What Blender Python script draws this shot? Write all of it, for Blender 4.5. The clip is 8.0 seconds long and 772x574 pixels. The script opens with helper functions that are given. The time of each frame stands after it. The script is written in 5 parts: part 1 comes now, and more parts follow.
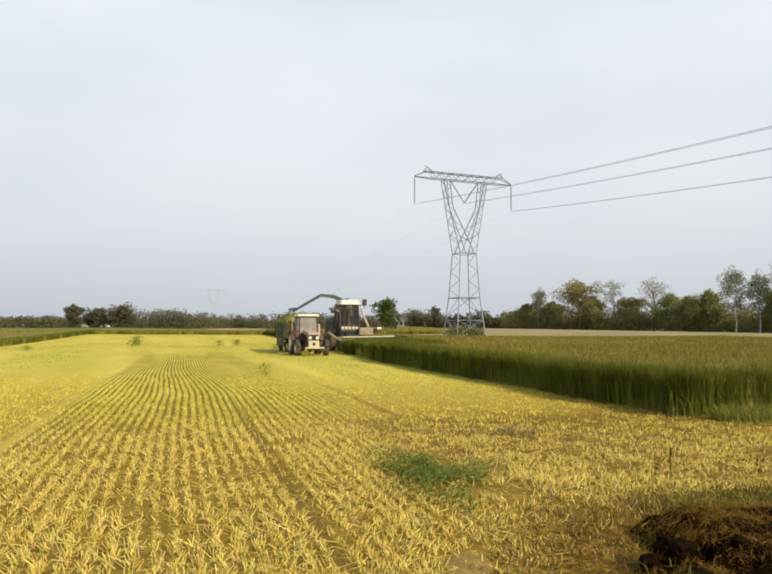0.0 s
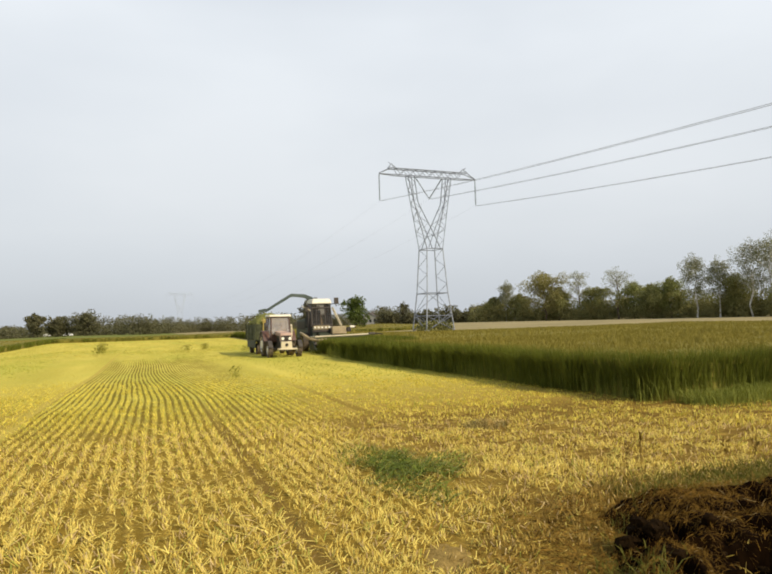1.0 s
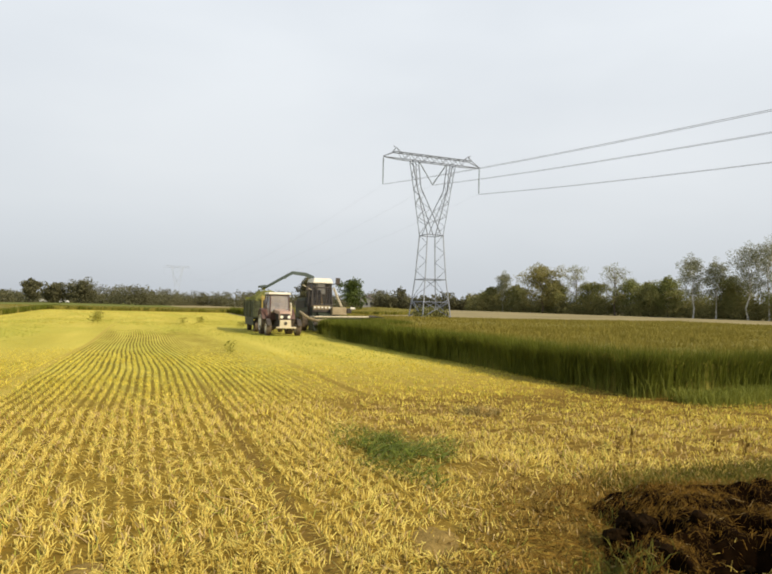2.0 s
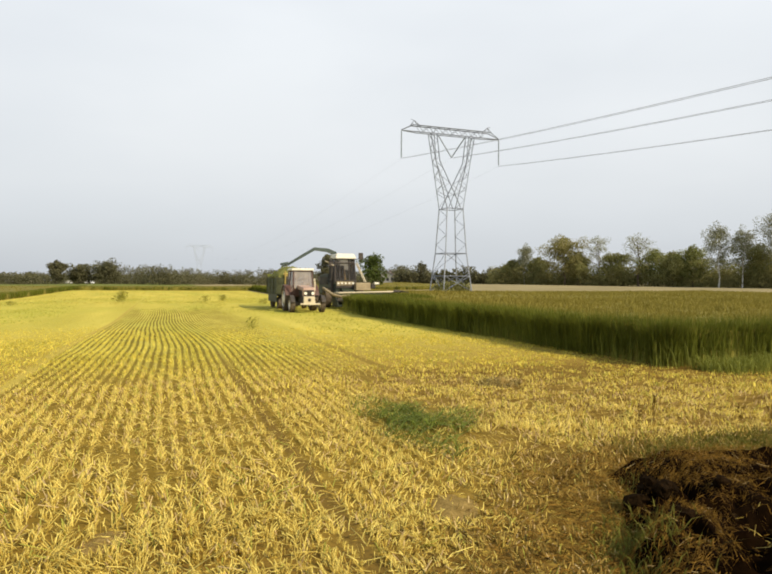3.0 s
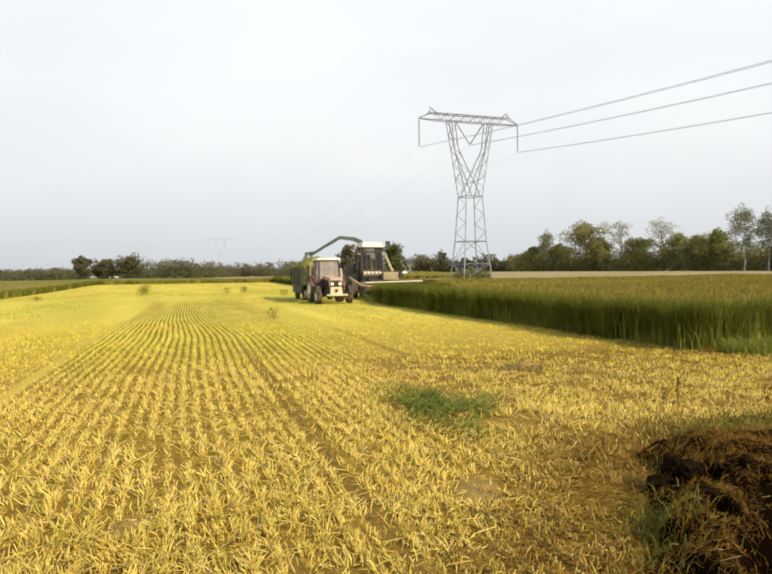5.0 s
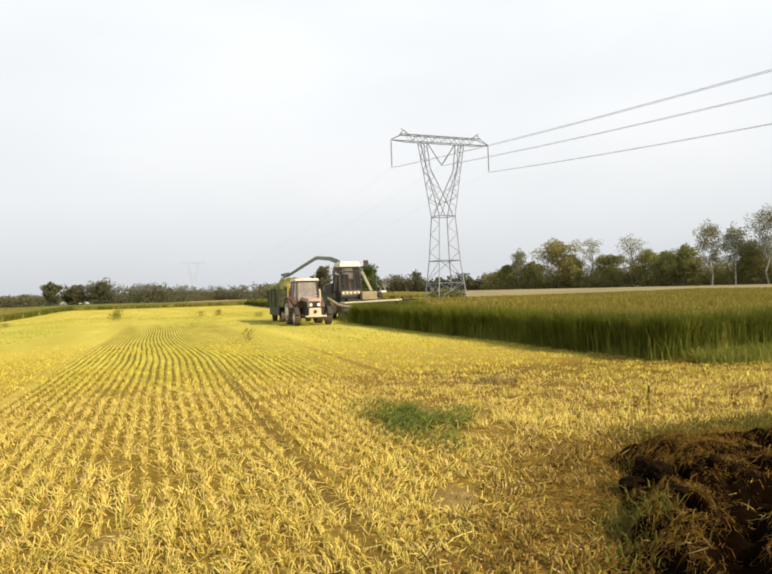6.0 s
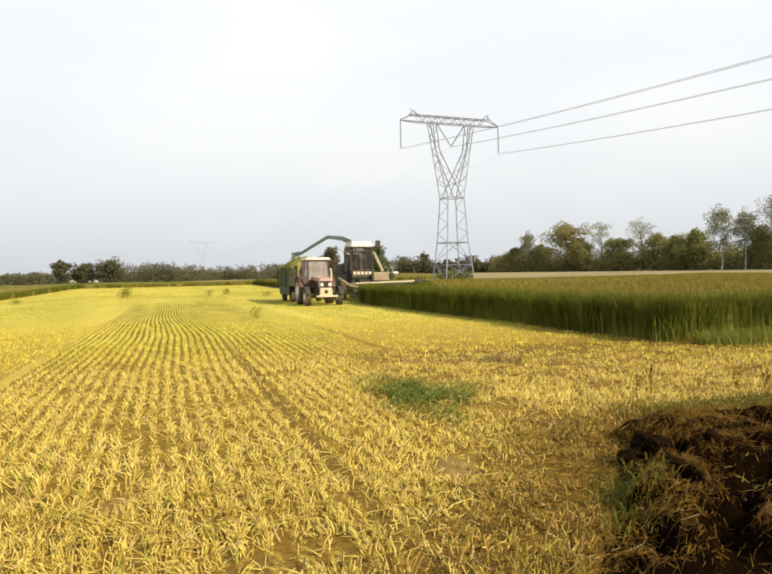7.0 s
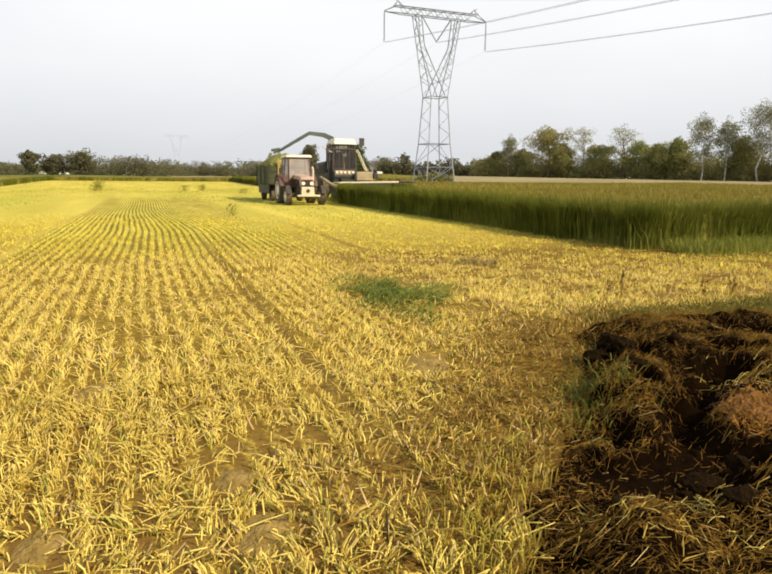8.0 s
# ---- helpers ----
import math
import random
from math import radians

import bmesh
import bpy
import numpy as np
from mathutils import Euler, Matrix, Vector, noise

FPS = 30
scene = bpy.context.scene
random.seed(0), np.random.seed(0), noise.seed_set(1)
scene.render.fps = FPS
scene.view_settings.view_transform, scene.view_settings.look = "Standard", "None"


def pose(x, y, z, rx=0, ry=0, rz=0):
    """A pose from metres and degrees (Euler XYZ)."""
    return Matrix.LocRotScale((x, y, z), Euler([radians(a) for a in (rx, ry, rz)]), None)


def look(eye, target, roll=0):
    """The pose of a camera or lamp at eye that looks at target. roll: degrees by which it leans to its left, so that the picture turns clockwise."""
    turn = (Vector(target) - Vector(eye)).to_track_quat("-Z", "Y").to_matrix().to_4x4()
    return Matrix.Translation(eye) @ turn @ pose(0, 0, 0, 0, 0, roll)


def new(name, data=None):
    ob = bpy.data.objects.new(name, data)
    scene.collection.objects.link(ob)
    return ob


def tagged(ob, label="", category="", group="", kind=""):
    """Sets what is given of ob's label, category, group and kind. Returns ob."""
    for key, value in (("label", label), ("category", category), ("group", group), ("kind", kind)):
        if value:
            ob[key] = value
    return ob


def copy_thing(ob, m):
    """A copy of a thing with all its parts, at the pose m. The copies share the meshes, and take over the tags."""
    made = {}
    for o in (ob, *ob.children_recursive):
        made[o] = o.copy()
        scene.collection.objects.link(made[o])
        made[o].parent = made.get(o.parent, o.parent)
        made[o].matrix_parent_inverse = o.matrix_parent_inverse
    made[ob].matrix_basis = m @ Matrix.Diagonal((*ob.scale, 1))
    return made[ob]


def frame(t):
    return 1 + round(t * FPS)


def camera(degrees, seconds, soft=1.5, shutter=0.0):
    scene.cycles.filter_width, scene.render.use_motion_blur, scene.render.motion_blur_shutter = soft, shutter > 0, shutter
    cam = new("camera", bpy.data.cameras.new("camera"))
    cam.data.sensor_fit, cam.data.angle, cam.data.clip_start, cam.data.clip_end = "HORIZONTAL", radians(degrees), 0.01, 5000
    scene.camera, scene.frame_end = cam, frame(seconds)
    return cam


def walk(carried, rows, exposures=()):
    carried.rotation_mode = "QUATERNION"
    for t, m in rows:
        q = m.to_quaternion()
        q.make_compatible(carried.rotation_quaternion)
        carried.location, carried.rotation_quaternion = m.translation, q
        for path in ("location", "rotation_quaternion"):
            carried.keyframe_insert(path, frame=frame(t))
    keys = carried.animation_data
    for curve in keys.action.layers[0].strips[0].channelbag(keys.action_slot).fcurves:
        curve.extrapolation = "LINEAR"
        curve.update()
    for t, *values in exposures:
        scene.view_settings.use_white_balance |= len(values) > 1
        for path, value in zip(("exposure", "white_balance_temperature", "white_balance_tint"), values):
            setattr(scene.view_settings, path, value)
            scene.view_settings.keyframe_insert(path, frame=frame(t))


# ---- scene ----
# ---- camera and its walk ----
cam = camera(60.4, 8.0, soft=2.0)
# seconds, x, y, z, yaw, pitch, roll
PATH = [
    (0.0, 0.005, -0.022, 2.004, -0.00, 3.40, -0.41),
    (0.3, -0.002, -0.024, 2.006, -1.54, 4.38, -0.19),
    (0.5, -0.007, -0.026, 2.008, -1.76, 4.17, -0.62),
    (0.8, -0.014, -0.019, 1.998, -2.14, 3.88, -0.08),
    (1.0, -0.018, -0.014, 1.991, -2.65, 3.16, 1.68),
    (1.2, -0.024, -0.004, 1.985, -1.94, 1.69, 2.21),
    (1.5, -0.032, 0.011, 1.977, -2.87, 1.65, -0.34),
    (1.7, -0.059, 0.006, 1.986, -2.95, 1.79, -1.46),
    (2.8, -0.017, 0.063, 1.901, -2.99, 0.87, -1.15),
    (3.0, -0.001, 0.070, 1.911, -1.16, -0.38, -0.35),
    (3.5, -0.009, 0.093, 1.895, -0.28, -1.89, -0.36),
    (4.0, -0.015, 0.092, 1.881, -0.37, -2.14, 0.06),
    (4.5, -0.019, 0.096, 1.875, -0.55, -3.10, 1.20),
    (4.7, -0.006, 0.089, 1.875, 0.39, -1.79, 0.89),
    (5.8, 0.043, -0.007, 1.779, 0.65, -0.64, 0.52),
    (6.0, 0.017, -0.037, 1.783, -1.57, 0.48, 1.73),
    (6.2, 0.011, -0.057, 1.774, -1.70, -0.29, 0.94),
    (6.5, 0.003, -0.088, 1.760, -3.21, 0.45, 1.08),
    (6.8, 0.026, -0.111, 1.733, -1.36, -0.42, 2.36),
    (7.0, 0.041, -0.127, 1.715, -0.90, -1.09, 1.13),
    (7.2, 0.054, -0.115, 1.698, 0.84, -5.57, 0.67),
    (7.3, 0.060, -0.109, 1.690, 0.52, -7.40, 0.30),
    (7.5, 0.073, -0.097, 1.673, -1.20, -10.16, 0.05),
    (7.7, 0.069, -0.096, 1.675, -2.47, -9.90, 0.45),
    (8.0, 0.062, -0.094, 1.679, -2.64, -9.56, -0.55),
]
walk(cam, [(r[0], pose(r[1], r[2], r[3], 90 + r[5], r[6], r[4])) for r in PATH],
     exposures=[(0.0, 0.00, 6500, 10), (1.5, -0.02, 6520, 10), (3.0, 0.06, 6600, 10), (4.5, 0.20, 6750, 11), (6.5, 0.23, 6750, 11), (8.0, 0.27, 6800, 12)])

# ---- world, sun and exposure ----
SUN_AZ, SUN_EL = 124.0, 36.0      # degrees clockwise from +y, degrees up
world = bpy.data.worlds.new("world")
scene.world = world
world.use_nodes = True
wn, wl = world.node_tree.nodes, world.node_tree.links
wn.clear()
w_out, w_bg = wn.new("ShaderNodeOutputWorld"), wn.new("ShaderNodeBackground")
w_sky = wn.new("ShaderNodeTexSky")
w_sky.sky_type, w_sky.sun_disc = "NISHITA", False
w_sky.sun_elevation, w_sky.sun_rotation = radians(SUN_EL), radians(SUN_AZ)
w_sky.air_density, w_sky.dust_density, w_sky.ozone_density = 1.0, 3.0, 1.0
w_scale = wn.new("ShaderNodeVectorMath")
w_scale.operation = "SCALE"
w_scale.inputs["Scale"].default_value = 0.09
# thin high cloud: a pale veil with soft uneven density, greyer towards the horizon
w_co = wn.new("ShaderNodeTexCoord")
w_map = wn.new("ShaderNodeMapping")
w_map.inputs["Scale"].default_value = (1.0, 1.0, 2.6)
w_noise = wn.new("ShaderNodeTexNoise")
w_noise.inputs["Scale"].default_value = 1.7
w_noise.inputs["Detail"].default_value = 4.0
w_noise.inputs["Roughness"].default_value = 0.45
w_sep = wn.new("ShaderNodeSeparateXYZ")
w_ramp = wn.new("ShaderNodeValToRGB")
w_ramp.color_ramp.elements[0].position, w_ramp.color_ramp.elements[0].color = 0.0, (0.60, 0.645, 0.70, 1)
w_ramp.color_ramp.elements[1].position, w_ramp.color_ramp.elements[1].color = 0.42, (0.86, 0.91, 0.96, 1)
w_top = w_ramp.color_ramp.elements.new(0.80)
w_top.color = (0.42, 0.50, 0.62, 1)
w_mid = w_ramp.color_ramp.elements.new(0.14)
w_mid.color = (0.76, 0.80, 0.835, 1)
w_dens = wn.new("ShaderNodeMapRange")
w_dens.inputs["From Min"].default_value, w_dens.inputs["From Max"].default_value = 0.3, 0.7
w_dens.inputs["To Min"].default_value, w_dens.inputs["To Max"].default_value = 0.80, 1.0
w_mix = wn.new("ShaderNodeMix")
w_mix.data_type = "RGBA"
wl.new(w_sky.outputs[0], w_scale.inputs[0])
wl.new(w_co.outputs["Generated"], w_map.inputs[0])
wl.new(w_map.outputs[0], w_noise.inputs["Vector"])
wl.new(w_co.outputs["Generated"], w_sep.inputs[0])
wl.new(w_sep.outputs["Z"], w_ramp.inputs[0])
wl.new(w_noise.outputs[0], w_dens.inputs["Value"])
wl.new(w_dens.outputs[0], w_mix.inputs["Factor"])
wl.new(w_scale.outputs[0], w_mix.inputs["A"])
wl.new(w_ramp.outputs[0], w_mix.inputs["B"])
wl.new(w_mix.outputs["Result"], w_bg.inputs["Color"])
wl.new(w_bg.outputs[0], w_out.inputs["Surface"])

sun_lamp = bpy.data.lights.new("sun", "SUN")
sun_lamp.energy, sun_lamp.angle, sun_lamp.color = 4.7, radians(0.6), (1.0, 0.87, 0.66)
sun = new("sun", sun_lamp)
sa, se = radians(SUN_AZ), radians(SUN_EL)
sun.matrix_world = look((60 * math.sin(sa), 60 * math.cos(sa), 50), (60 * math.sin(sa) - math.sin(sa) * math.cos(se), 60 * math.cos(sa) - math.cos(sa) * math.cos(se), 50 - math.sin(se)))

# ---- materials ----
FIELD = 17.3                       # the sowing direction, degrees left of +y
FS, FC = math.sin(radians(FIELD)), math.cos(radians(FIELD))


def field(u, v, z=0.0):
    """World place of u metres along the sowing rows and v metres to their right."""
    return (v * FC - u * FS, u * FC + v * FS, z)


def mat(name, colour, rough=0.7, metal=0.0, vary=0.25, scale=4.0, bump=0.0, second=None, fine=8.0, per_piece=0.0, through_light=0.0, coat=0.0, gloss=0.3):
    """Principled material: colour broken up at two scales towards second, bump, and variation from piece to piece."""
    m = bpy.data.materials.new(name)
    m.use_nodes = True
    n, l = m.node_tree.nodes, m.node_tree.links
    b = n["Principled BSDF"]
    b.inputs["Roughness"].default_value, b.inputs["Metallic"].default_value = rough, metal
    b.inputs["Coat Weight"].default_value = coat
    b.inputs["Specular IOR Level"].default_value = gloss
    co = n.new("ShaderNodeTexCoord")
    big, small = n.new("ShaderNodeTexNoise"), n.new("ShaderNodeTexNoise")
    big.inputs["Scale"].default_value, small.inputs["Scale"].default_value = scale, scale * fine
    big.inputs["Detail"].default_value, small.inputs["Detail"].default_value = 4.0, 3.0
    l.new(co.outputs["Object"], big.inputs["Vector"])
    l.new(co.outputs["Object"], small.inputs["Vector"])
    add = n.new("ShaderNodeMath")
    add.operation = "MULTIPLY_ADD"
    add.inputs[1].default_value = 0.5
    l.new(small.outputs[0], add.inputs[0])
    half = n.new("ShaderNodeMath")
    half.operation = "MULTIPLY"
    half.inputs[1].default_value = 0.5
    l.new(big.outputs[0], half.inputs[0])
    l.new(half.outputs[0], add.inputs[2])
    rng = n.new("ShaderNodeMapRange")
    rng.inputs["From Min"].default_value, rng.inputs["From Max"].default_value = 0.35, 0.65
    l.new(add.outputs[0], rng.inputs["Value"])
    mix = n.new("ShaderNodeMix")
    mix.data_type = "RGBA"
    c2 = second or tuple(c * (1 - vary * 1.6) for c in colour)
    c1 = colour if second else tuple(min(1, c * (1 + vary * 0.6)) for c in colour)
    mix.inputs["A"].default_value, mix.inputs["B"].default_value = (*c1, 1), (*c2, 1)
    fac = rng.outputs[0]
    if per_piece:
        geo = n.new("ShaderNodeNewGeometry")
        blend = n.new("ShaderNodeMix")
        blend.data_type = "FLOAT"
        blend.inputs["Factor"].default_value = per_piece
        l.new(fac, blend.inputs["A"])
        l.new(geo.outputs["Random Per Island"], blend.inputs["B"])
        fac = blend.outputs["Result"]
    l.new(fac, mix.inputs["Factor"])
    l.new(mix.outputs["Result"], b.inputs["Base Color"])
    if bump:
        bp = n.new("ShaderNodeBump")
        bp.inputs["Strength"].default_value, bp.inputs["Distance"].default_value = bump, 0.02
        l.new(small.outputs[0], bp.inputs["Height"])
        l.new(bp.outputs[0], b.inputs["Normal"])
    if through_light:
        tr = n.new("ShaderNodeBsdfTranslucent")
        ms = n.new("ShaderNodeMixShader")
        ms.inputs[0].default_value = through_light
        l.new(mix.outputs["Result"], tr.inputs["Color"])
        l.new(b.outputs[0], ms.inputs[1])
        l.new(tr.outputs[0], ms.inputs[2])
        l.new(ms.outputs[0], n["Material Output"].inputs["Surface"])
    return m


M_STRAW = mat("straw", (0.82, 0.69, 0.12), gloss=0.12, rough=0.6, second=(0.50, 0.39, 0.055), scale=0.5, per_piece=0.7, through_light=0.25)
M_STRAW_FAR = mat("far_straw", (0.65, 0.545, 0.115), gloss=0.12, rough=0.6, second=(0.45, 0.380, 0.072), scale=0.25, per_piece=0.6, through_light=0.25)
M_STRAW_NEAR = mat("bleached_straw", (0.86, 0.705, 0.185), gloss=0.12, rough=0.6, second=(0.36, 0.23, 0.028), scale=0.8, per_piece=0.8, through_light=0.06)
M_STRAW_GREEN = mat("green_straw", (0.50, 0.46, 0.08), gloss=0.12, rough=0.6, second=(0.30, 0.32, 0.055), scale=0.6, per_piece=0.7, through_light=0.25)
M_STRAW_LIME = mat("yellow_green_straw", (0.66, 0.53, 0.09), gloss=0.12, rough=0.6, second=(0.22, 0.20, 0.03), scale=0.6, per_piece=0.7, through_light=0.25)
M_STRAW_GREY = mat("weathered_straw", (0.62, 0.46, 0.20), gloss=0.12, rough=0.7, second=(0.30, 0.20, 0.08), scale=0.8, per_piece=0.8)
# brown straw, dark enough to include the slight shade beside the heap
M_STRAW_BROWN = mat("brown_and_shaded_straw", (0.40, 0.265, 0.060), 0.7, second=(0.075, 0.048, 0.010), scale=1.2, per_piece=0.7, gloss=0.1)
M_LEAF_CROP = mat("crop_leaf", (0.175, 0.19, 0.024), gloss=0.12, rough=0.6, second=(0.066, 0.082, 0.010), scale=0.35, per_piece=0.5, through_light=0.3)
M_EAR = mat("crop_ear", (0.255, 0.208, 0.040), gloss=0.12, rough=0.7, second=(0.20, 0.170, 0.032), scale=0.12, per_piece=0.15, through_light=0.2)
M_CROP_IN = mat("crop_inside", (0.21, 0.175, 0.034), gloss=0.12, rough=0.9, second=(0.15, 0.135, 0.024), scale=0.6)
M_CROP_LIGHT = mat("short_crop_leaf", (0.30, 0.31, 0.055), gloss=0.12, rough=0.6, second=(0.13, 0.15, 0.024), scale=0.5, per_piece=0.6, through_light=0.3)
M_GRASS = mat("fresh_mown_grass", (0.27, 0.32, 0.050), gloss=0.12, rough=0.6, second=(0.045, 0.070, 0.009), scale=1.2, per_piece=0.7, through_light=0.2)
M_FODDER = mat("chopped_fodder", (0.19, 0.19, 0.050), gloss=0.12, rough=0.9, second=(0.11, 0.11, 0.030), scale=2.0, per_piece=0.6, bump=0.5)
# dark muck, taken near black to put the hollows' shade into the colour
M_MUCK = mat("dark_muck_with_shade", (0.010, 0.005, 0.0018), gloss=0.01, rough=0.95, second=(0.003, 0.0015, 0.0006), scale=1.8, bump=1.0, fine=9)
M_CLOD = mat("black_muck_with_shade", (0.020, 0.011, 0.004), 0.9, second=(0.005, 0.003, 0.001), scale=6.0, bump=1.0, gloss=0.02)
M_BARK = mat("bark", (0.16, 0.12, 0.085), 0.9, second=(0.07, 0.05, 0.035), scale=1.5)
M_BIRCH = mat("birch_bark", (0.72, 0.69, 0.62), 0.8, second=(0.40, 0.37, 0.32), scale=0.8)
M_STEEL = mat("galvanised_steel", (0.27, 0.295, 0.335), 0.55, metal=0.5, second=(0.18, 0.20, 0.235), scale=0.5)
M_WIRE = mat("conductor_aluminium", (0.30, 0.31, 0.33), 0.5, metal=0.5, scale=0.2)
M_INSUL = mat("insulator_glass", (0.16, 0.19, 0.19), 0.3, scale=2.0)
M_LITTER = mat("rotted_straw", (0.35, 0.195, 0.036), gloss=0.03, rough=0.8, second=(0.028, 0.015, 0.003), scale=1.5, per_piece=0.8)
M_CONC = mat("concrete", (0.42, 0.41, 0.38), 0.9, scale=1.0, bump=0.3)


def leaf_mat(name, a, b):
    return mat(name, a, 0.65, gloss=0.12, second=b, scale=0.22, fine=6, per_piece=0.3, through_light=0.3)


M_LEAF_DARK = leaf_mat("dark_foliage", (0.31, 0.30, 0.110), (0.17, 0.172, 0.062))
M_LEAF_MID = leaf_mat("green_foliage", (0.30, 0.31, 0.100), (0.17, 0.182, 0.060))
M_LEAF_OLIVE = leaf_mat("young_olive_foliage", (0.36, 0.325, 0.125), (0.21, 0.195, 0.075))
M_LEAF_BIRCH = leaf_mat("birch_foliage", (0.30, 0.30, 0.175), (0.18, 0.185, 0.11))
M_LEAF_FRESH = leaf_mat("fresh_foliage", (0.13, 0.165, 0.040), (0.06, 0.085, 0.020))
# haze of distance is put into this foliage colour
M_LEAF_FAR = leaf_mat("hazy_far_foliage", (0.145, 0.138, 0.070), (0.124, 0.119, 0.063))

# ---- ground ----
ROW = 0.18                         # spacing of the drilled rows
BEND = (18.0, 36.0, 0.22, 0.27)    # where the rows draw together: from, to, shift, narrowing


def smooth(a, b, x):
    t = np.clip((np.asarray(x, float) - a) / (b - a), 0, 1)
    return t * t * (3 - 2 * t)


def ground_z(x, y):
    """Nearly level field, with a gentle rise far off beyond the crop and a low heap foot."""
    x, y = np.asarray(x, float), np.asarray(y, float)
    rise = 1.5 * smooth(75, 190, y) * smooth(-60, 30, x)
    return rise + 0.25 * np.sin(x * 0.045 + 1.0) * np.sin(y * 0.04) * smooth(30, 90, y)


def ground_material():
    m = bpy.data.materials.new("field_soil")
    m.use_nodes = True
    n, l = m.node_tree.nodes, m.node_tree.links
    b = n["Principled BSDF"]
    b.inputs["Roughness"].default_value = 0.95
    b.inputs["Specular IOR Level"].default_value = 0.03
    co = n.new("ShaderNodeTexCoord")
    mp = n.new("ShaderNodeMapping")
    mp.inputs["Rotation"].default_value = (0, 0, radians(-FIELD))
    l.new(co.outputs["Object"], mp.inputs["Vector"])
    sep = n.new("ShaderNodeSeparateXYZ")
    l.new(mp.outputs[0], sep.inputs[0])

    def noise_tex(scale, detail=4.0, src=None, stretch=None):
        t = n.new("ShaderNodeTexNoise")
        t.inputs["Scale"].default_value, t.inputs["Detail"].default_value = scale, detail
        s = src or mp.outputs[0]
        if stretch:
            q = n.new("ShaderNodeMapping")
            q.inputs["Scale"].default_value = stretch
            l.new(mp.outputs[0], q.inputs["Vector"])
            s = q.outputs[0]
        l.new(s, t.inputs["Vector"])
        return t.outputs[0]

    def ranged(src, a, b2, lo=0.0, hi=1.0):
        r = n.new("ShaderNodeMapRange")
        for k, val in (("From Min", a), ("From Max", b2), ("To Min", lo), ("To Max", hi)):
            r.inputs[k].default_value = val
        l.new(src, r.inputs["Value"])
        return r.outputs[0]

    def blend(f, a, b2):
        x = n.new("ShaderNodeMix")
        x.data_type = "RGBA"
        for sock, val in (("Factor", f), ("A", a), ("B", b2)):
            if isinstance(val, tuple):
                x.inputs[sock].default_value = (*val, 1)
            else:
                l.new(val, x.inputs[sock])
        return x.outputs["Result"]

    farstraw = blend(ranged(noise_tex(0.5, 6.0, stretch=(1.0, 0.10, 1.0)), 0.35, 0.65), (0.57, 0.480, 0.095), (0.43, 0.37, 0.065))
    farstraw = blend(ranged(noise_tex(0.16, 5.0, stretch=(1.0, 0.35, 1.0)), 0.46, 0.66, 0.0, 0.8), farstraw, (0.38, 0.375, 0.060))
    soil = blend(ranged(noise_tex(5.0), 0.35, 0.65), (0.36, 0.23, 0.062), (0.15, 0.088, 0.017))
    litter = blend(ranged(noise_tex(60.0, 2.0), 0.4, 0.6), (0.50, 0.36, 0.068), (0.25, 0.16, 0.026))
    cover = ranged(noise_tex(14.0), 0.40, 0.60)
    near = blend(cover, soil, litter)

    def calc(op, a, b2, c=None):
        x = n.new("ShaderNodeMath")
        x.operation = op
        for k, val in enumerate((a, b2, c)):
            if isinstance(val, (int, float)):
                x.inputs[k].default_value = val
            elif val is not None:
                l.new(val, x.inputs[k])
        return x.outputs[0]

    # straw lies along the drilled rows, bare earth between them, darkened for shade
    bend = ranged(sep.outputs["Y"], BEND[0], BEND[1])
    n[bend.node.name].interpolation_type = "SMOOTHSTEP"
    along_row = calc("DIVIDE", calc("MULTIPLY_ADD", bend, BEND[2], sep.outputs["X"]), calc("MULTIPLY_ADD", bend, -BEND[3], 1.0))
    w1 = calc("MULTIPLY", calc("SINE", calc("MULTIPLY_ADD", sep.outputs["Y"], 0.33, 0.9), 0.0), 0.06)
    w2 = calc("MULTIPLY", calc("SINE", calc("MULTIPLY", sep.outputs["Y"], 1.3), 0.0), 0.012)
    across = calc("SUBTRACT", calc("SUBTRACT", along_row, w1), w2)
    wave = calc("COSINE", calc("MULTIPLY", across, 2 * math.pi / ROW), 0.0)
    rough_wave = calc("ADD", wave, calc("MULTIPLY_ADD", noise_tex(9.0, 3.0), 2.2, -1.1))
    gap = blend(ranged(sep.outputs["Y"], 3.0, 6.5), (0.17, 0.098, 0.024), blend(ranged(noise_tex(3.0), 0.35, 0.65), (0.27, 0.180, 0.030), (0.17, 0.110, 0.017)))
    striped = blend(ranged(rough_wave, -0.5, 0.5), gap, blend(cover, (0.15, 0.095, 0.022), litter))
    # farther out only every second or third furrow still shows, up to where the drill was lifted
    broad = calc("COSINE", calc("MULTIPLY", across, 2 * math.pi / ROW), 0.0)
    rough_broad = calc("ADD", broad, calc("MULTIPLY_ADD", noise_tex(1.6, 4.0, stretch=(1.0, 0.2, 1.0)), 3.0, -1.5))
    furrowed = blend(ranged(rough_broad, -0.80, 0.40), (0.18, 0.142, 0.022), farstraw)
    striped = blend(ranged(sep.outputs["Y"], 12.0, 20.0), striped, furrowed)
    row_end = calc("ADD", sep.outputs["Y"], calc("MULTIPLY_ADD", noise_tex(1.2, 2.0, stretch=(1.0, 0.05, 1.0)), 22.0, -11.0))
    stripe_far = blend(ranged(row_end, 42.0, 50.0), striped, farstraw)
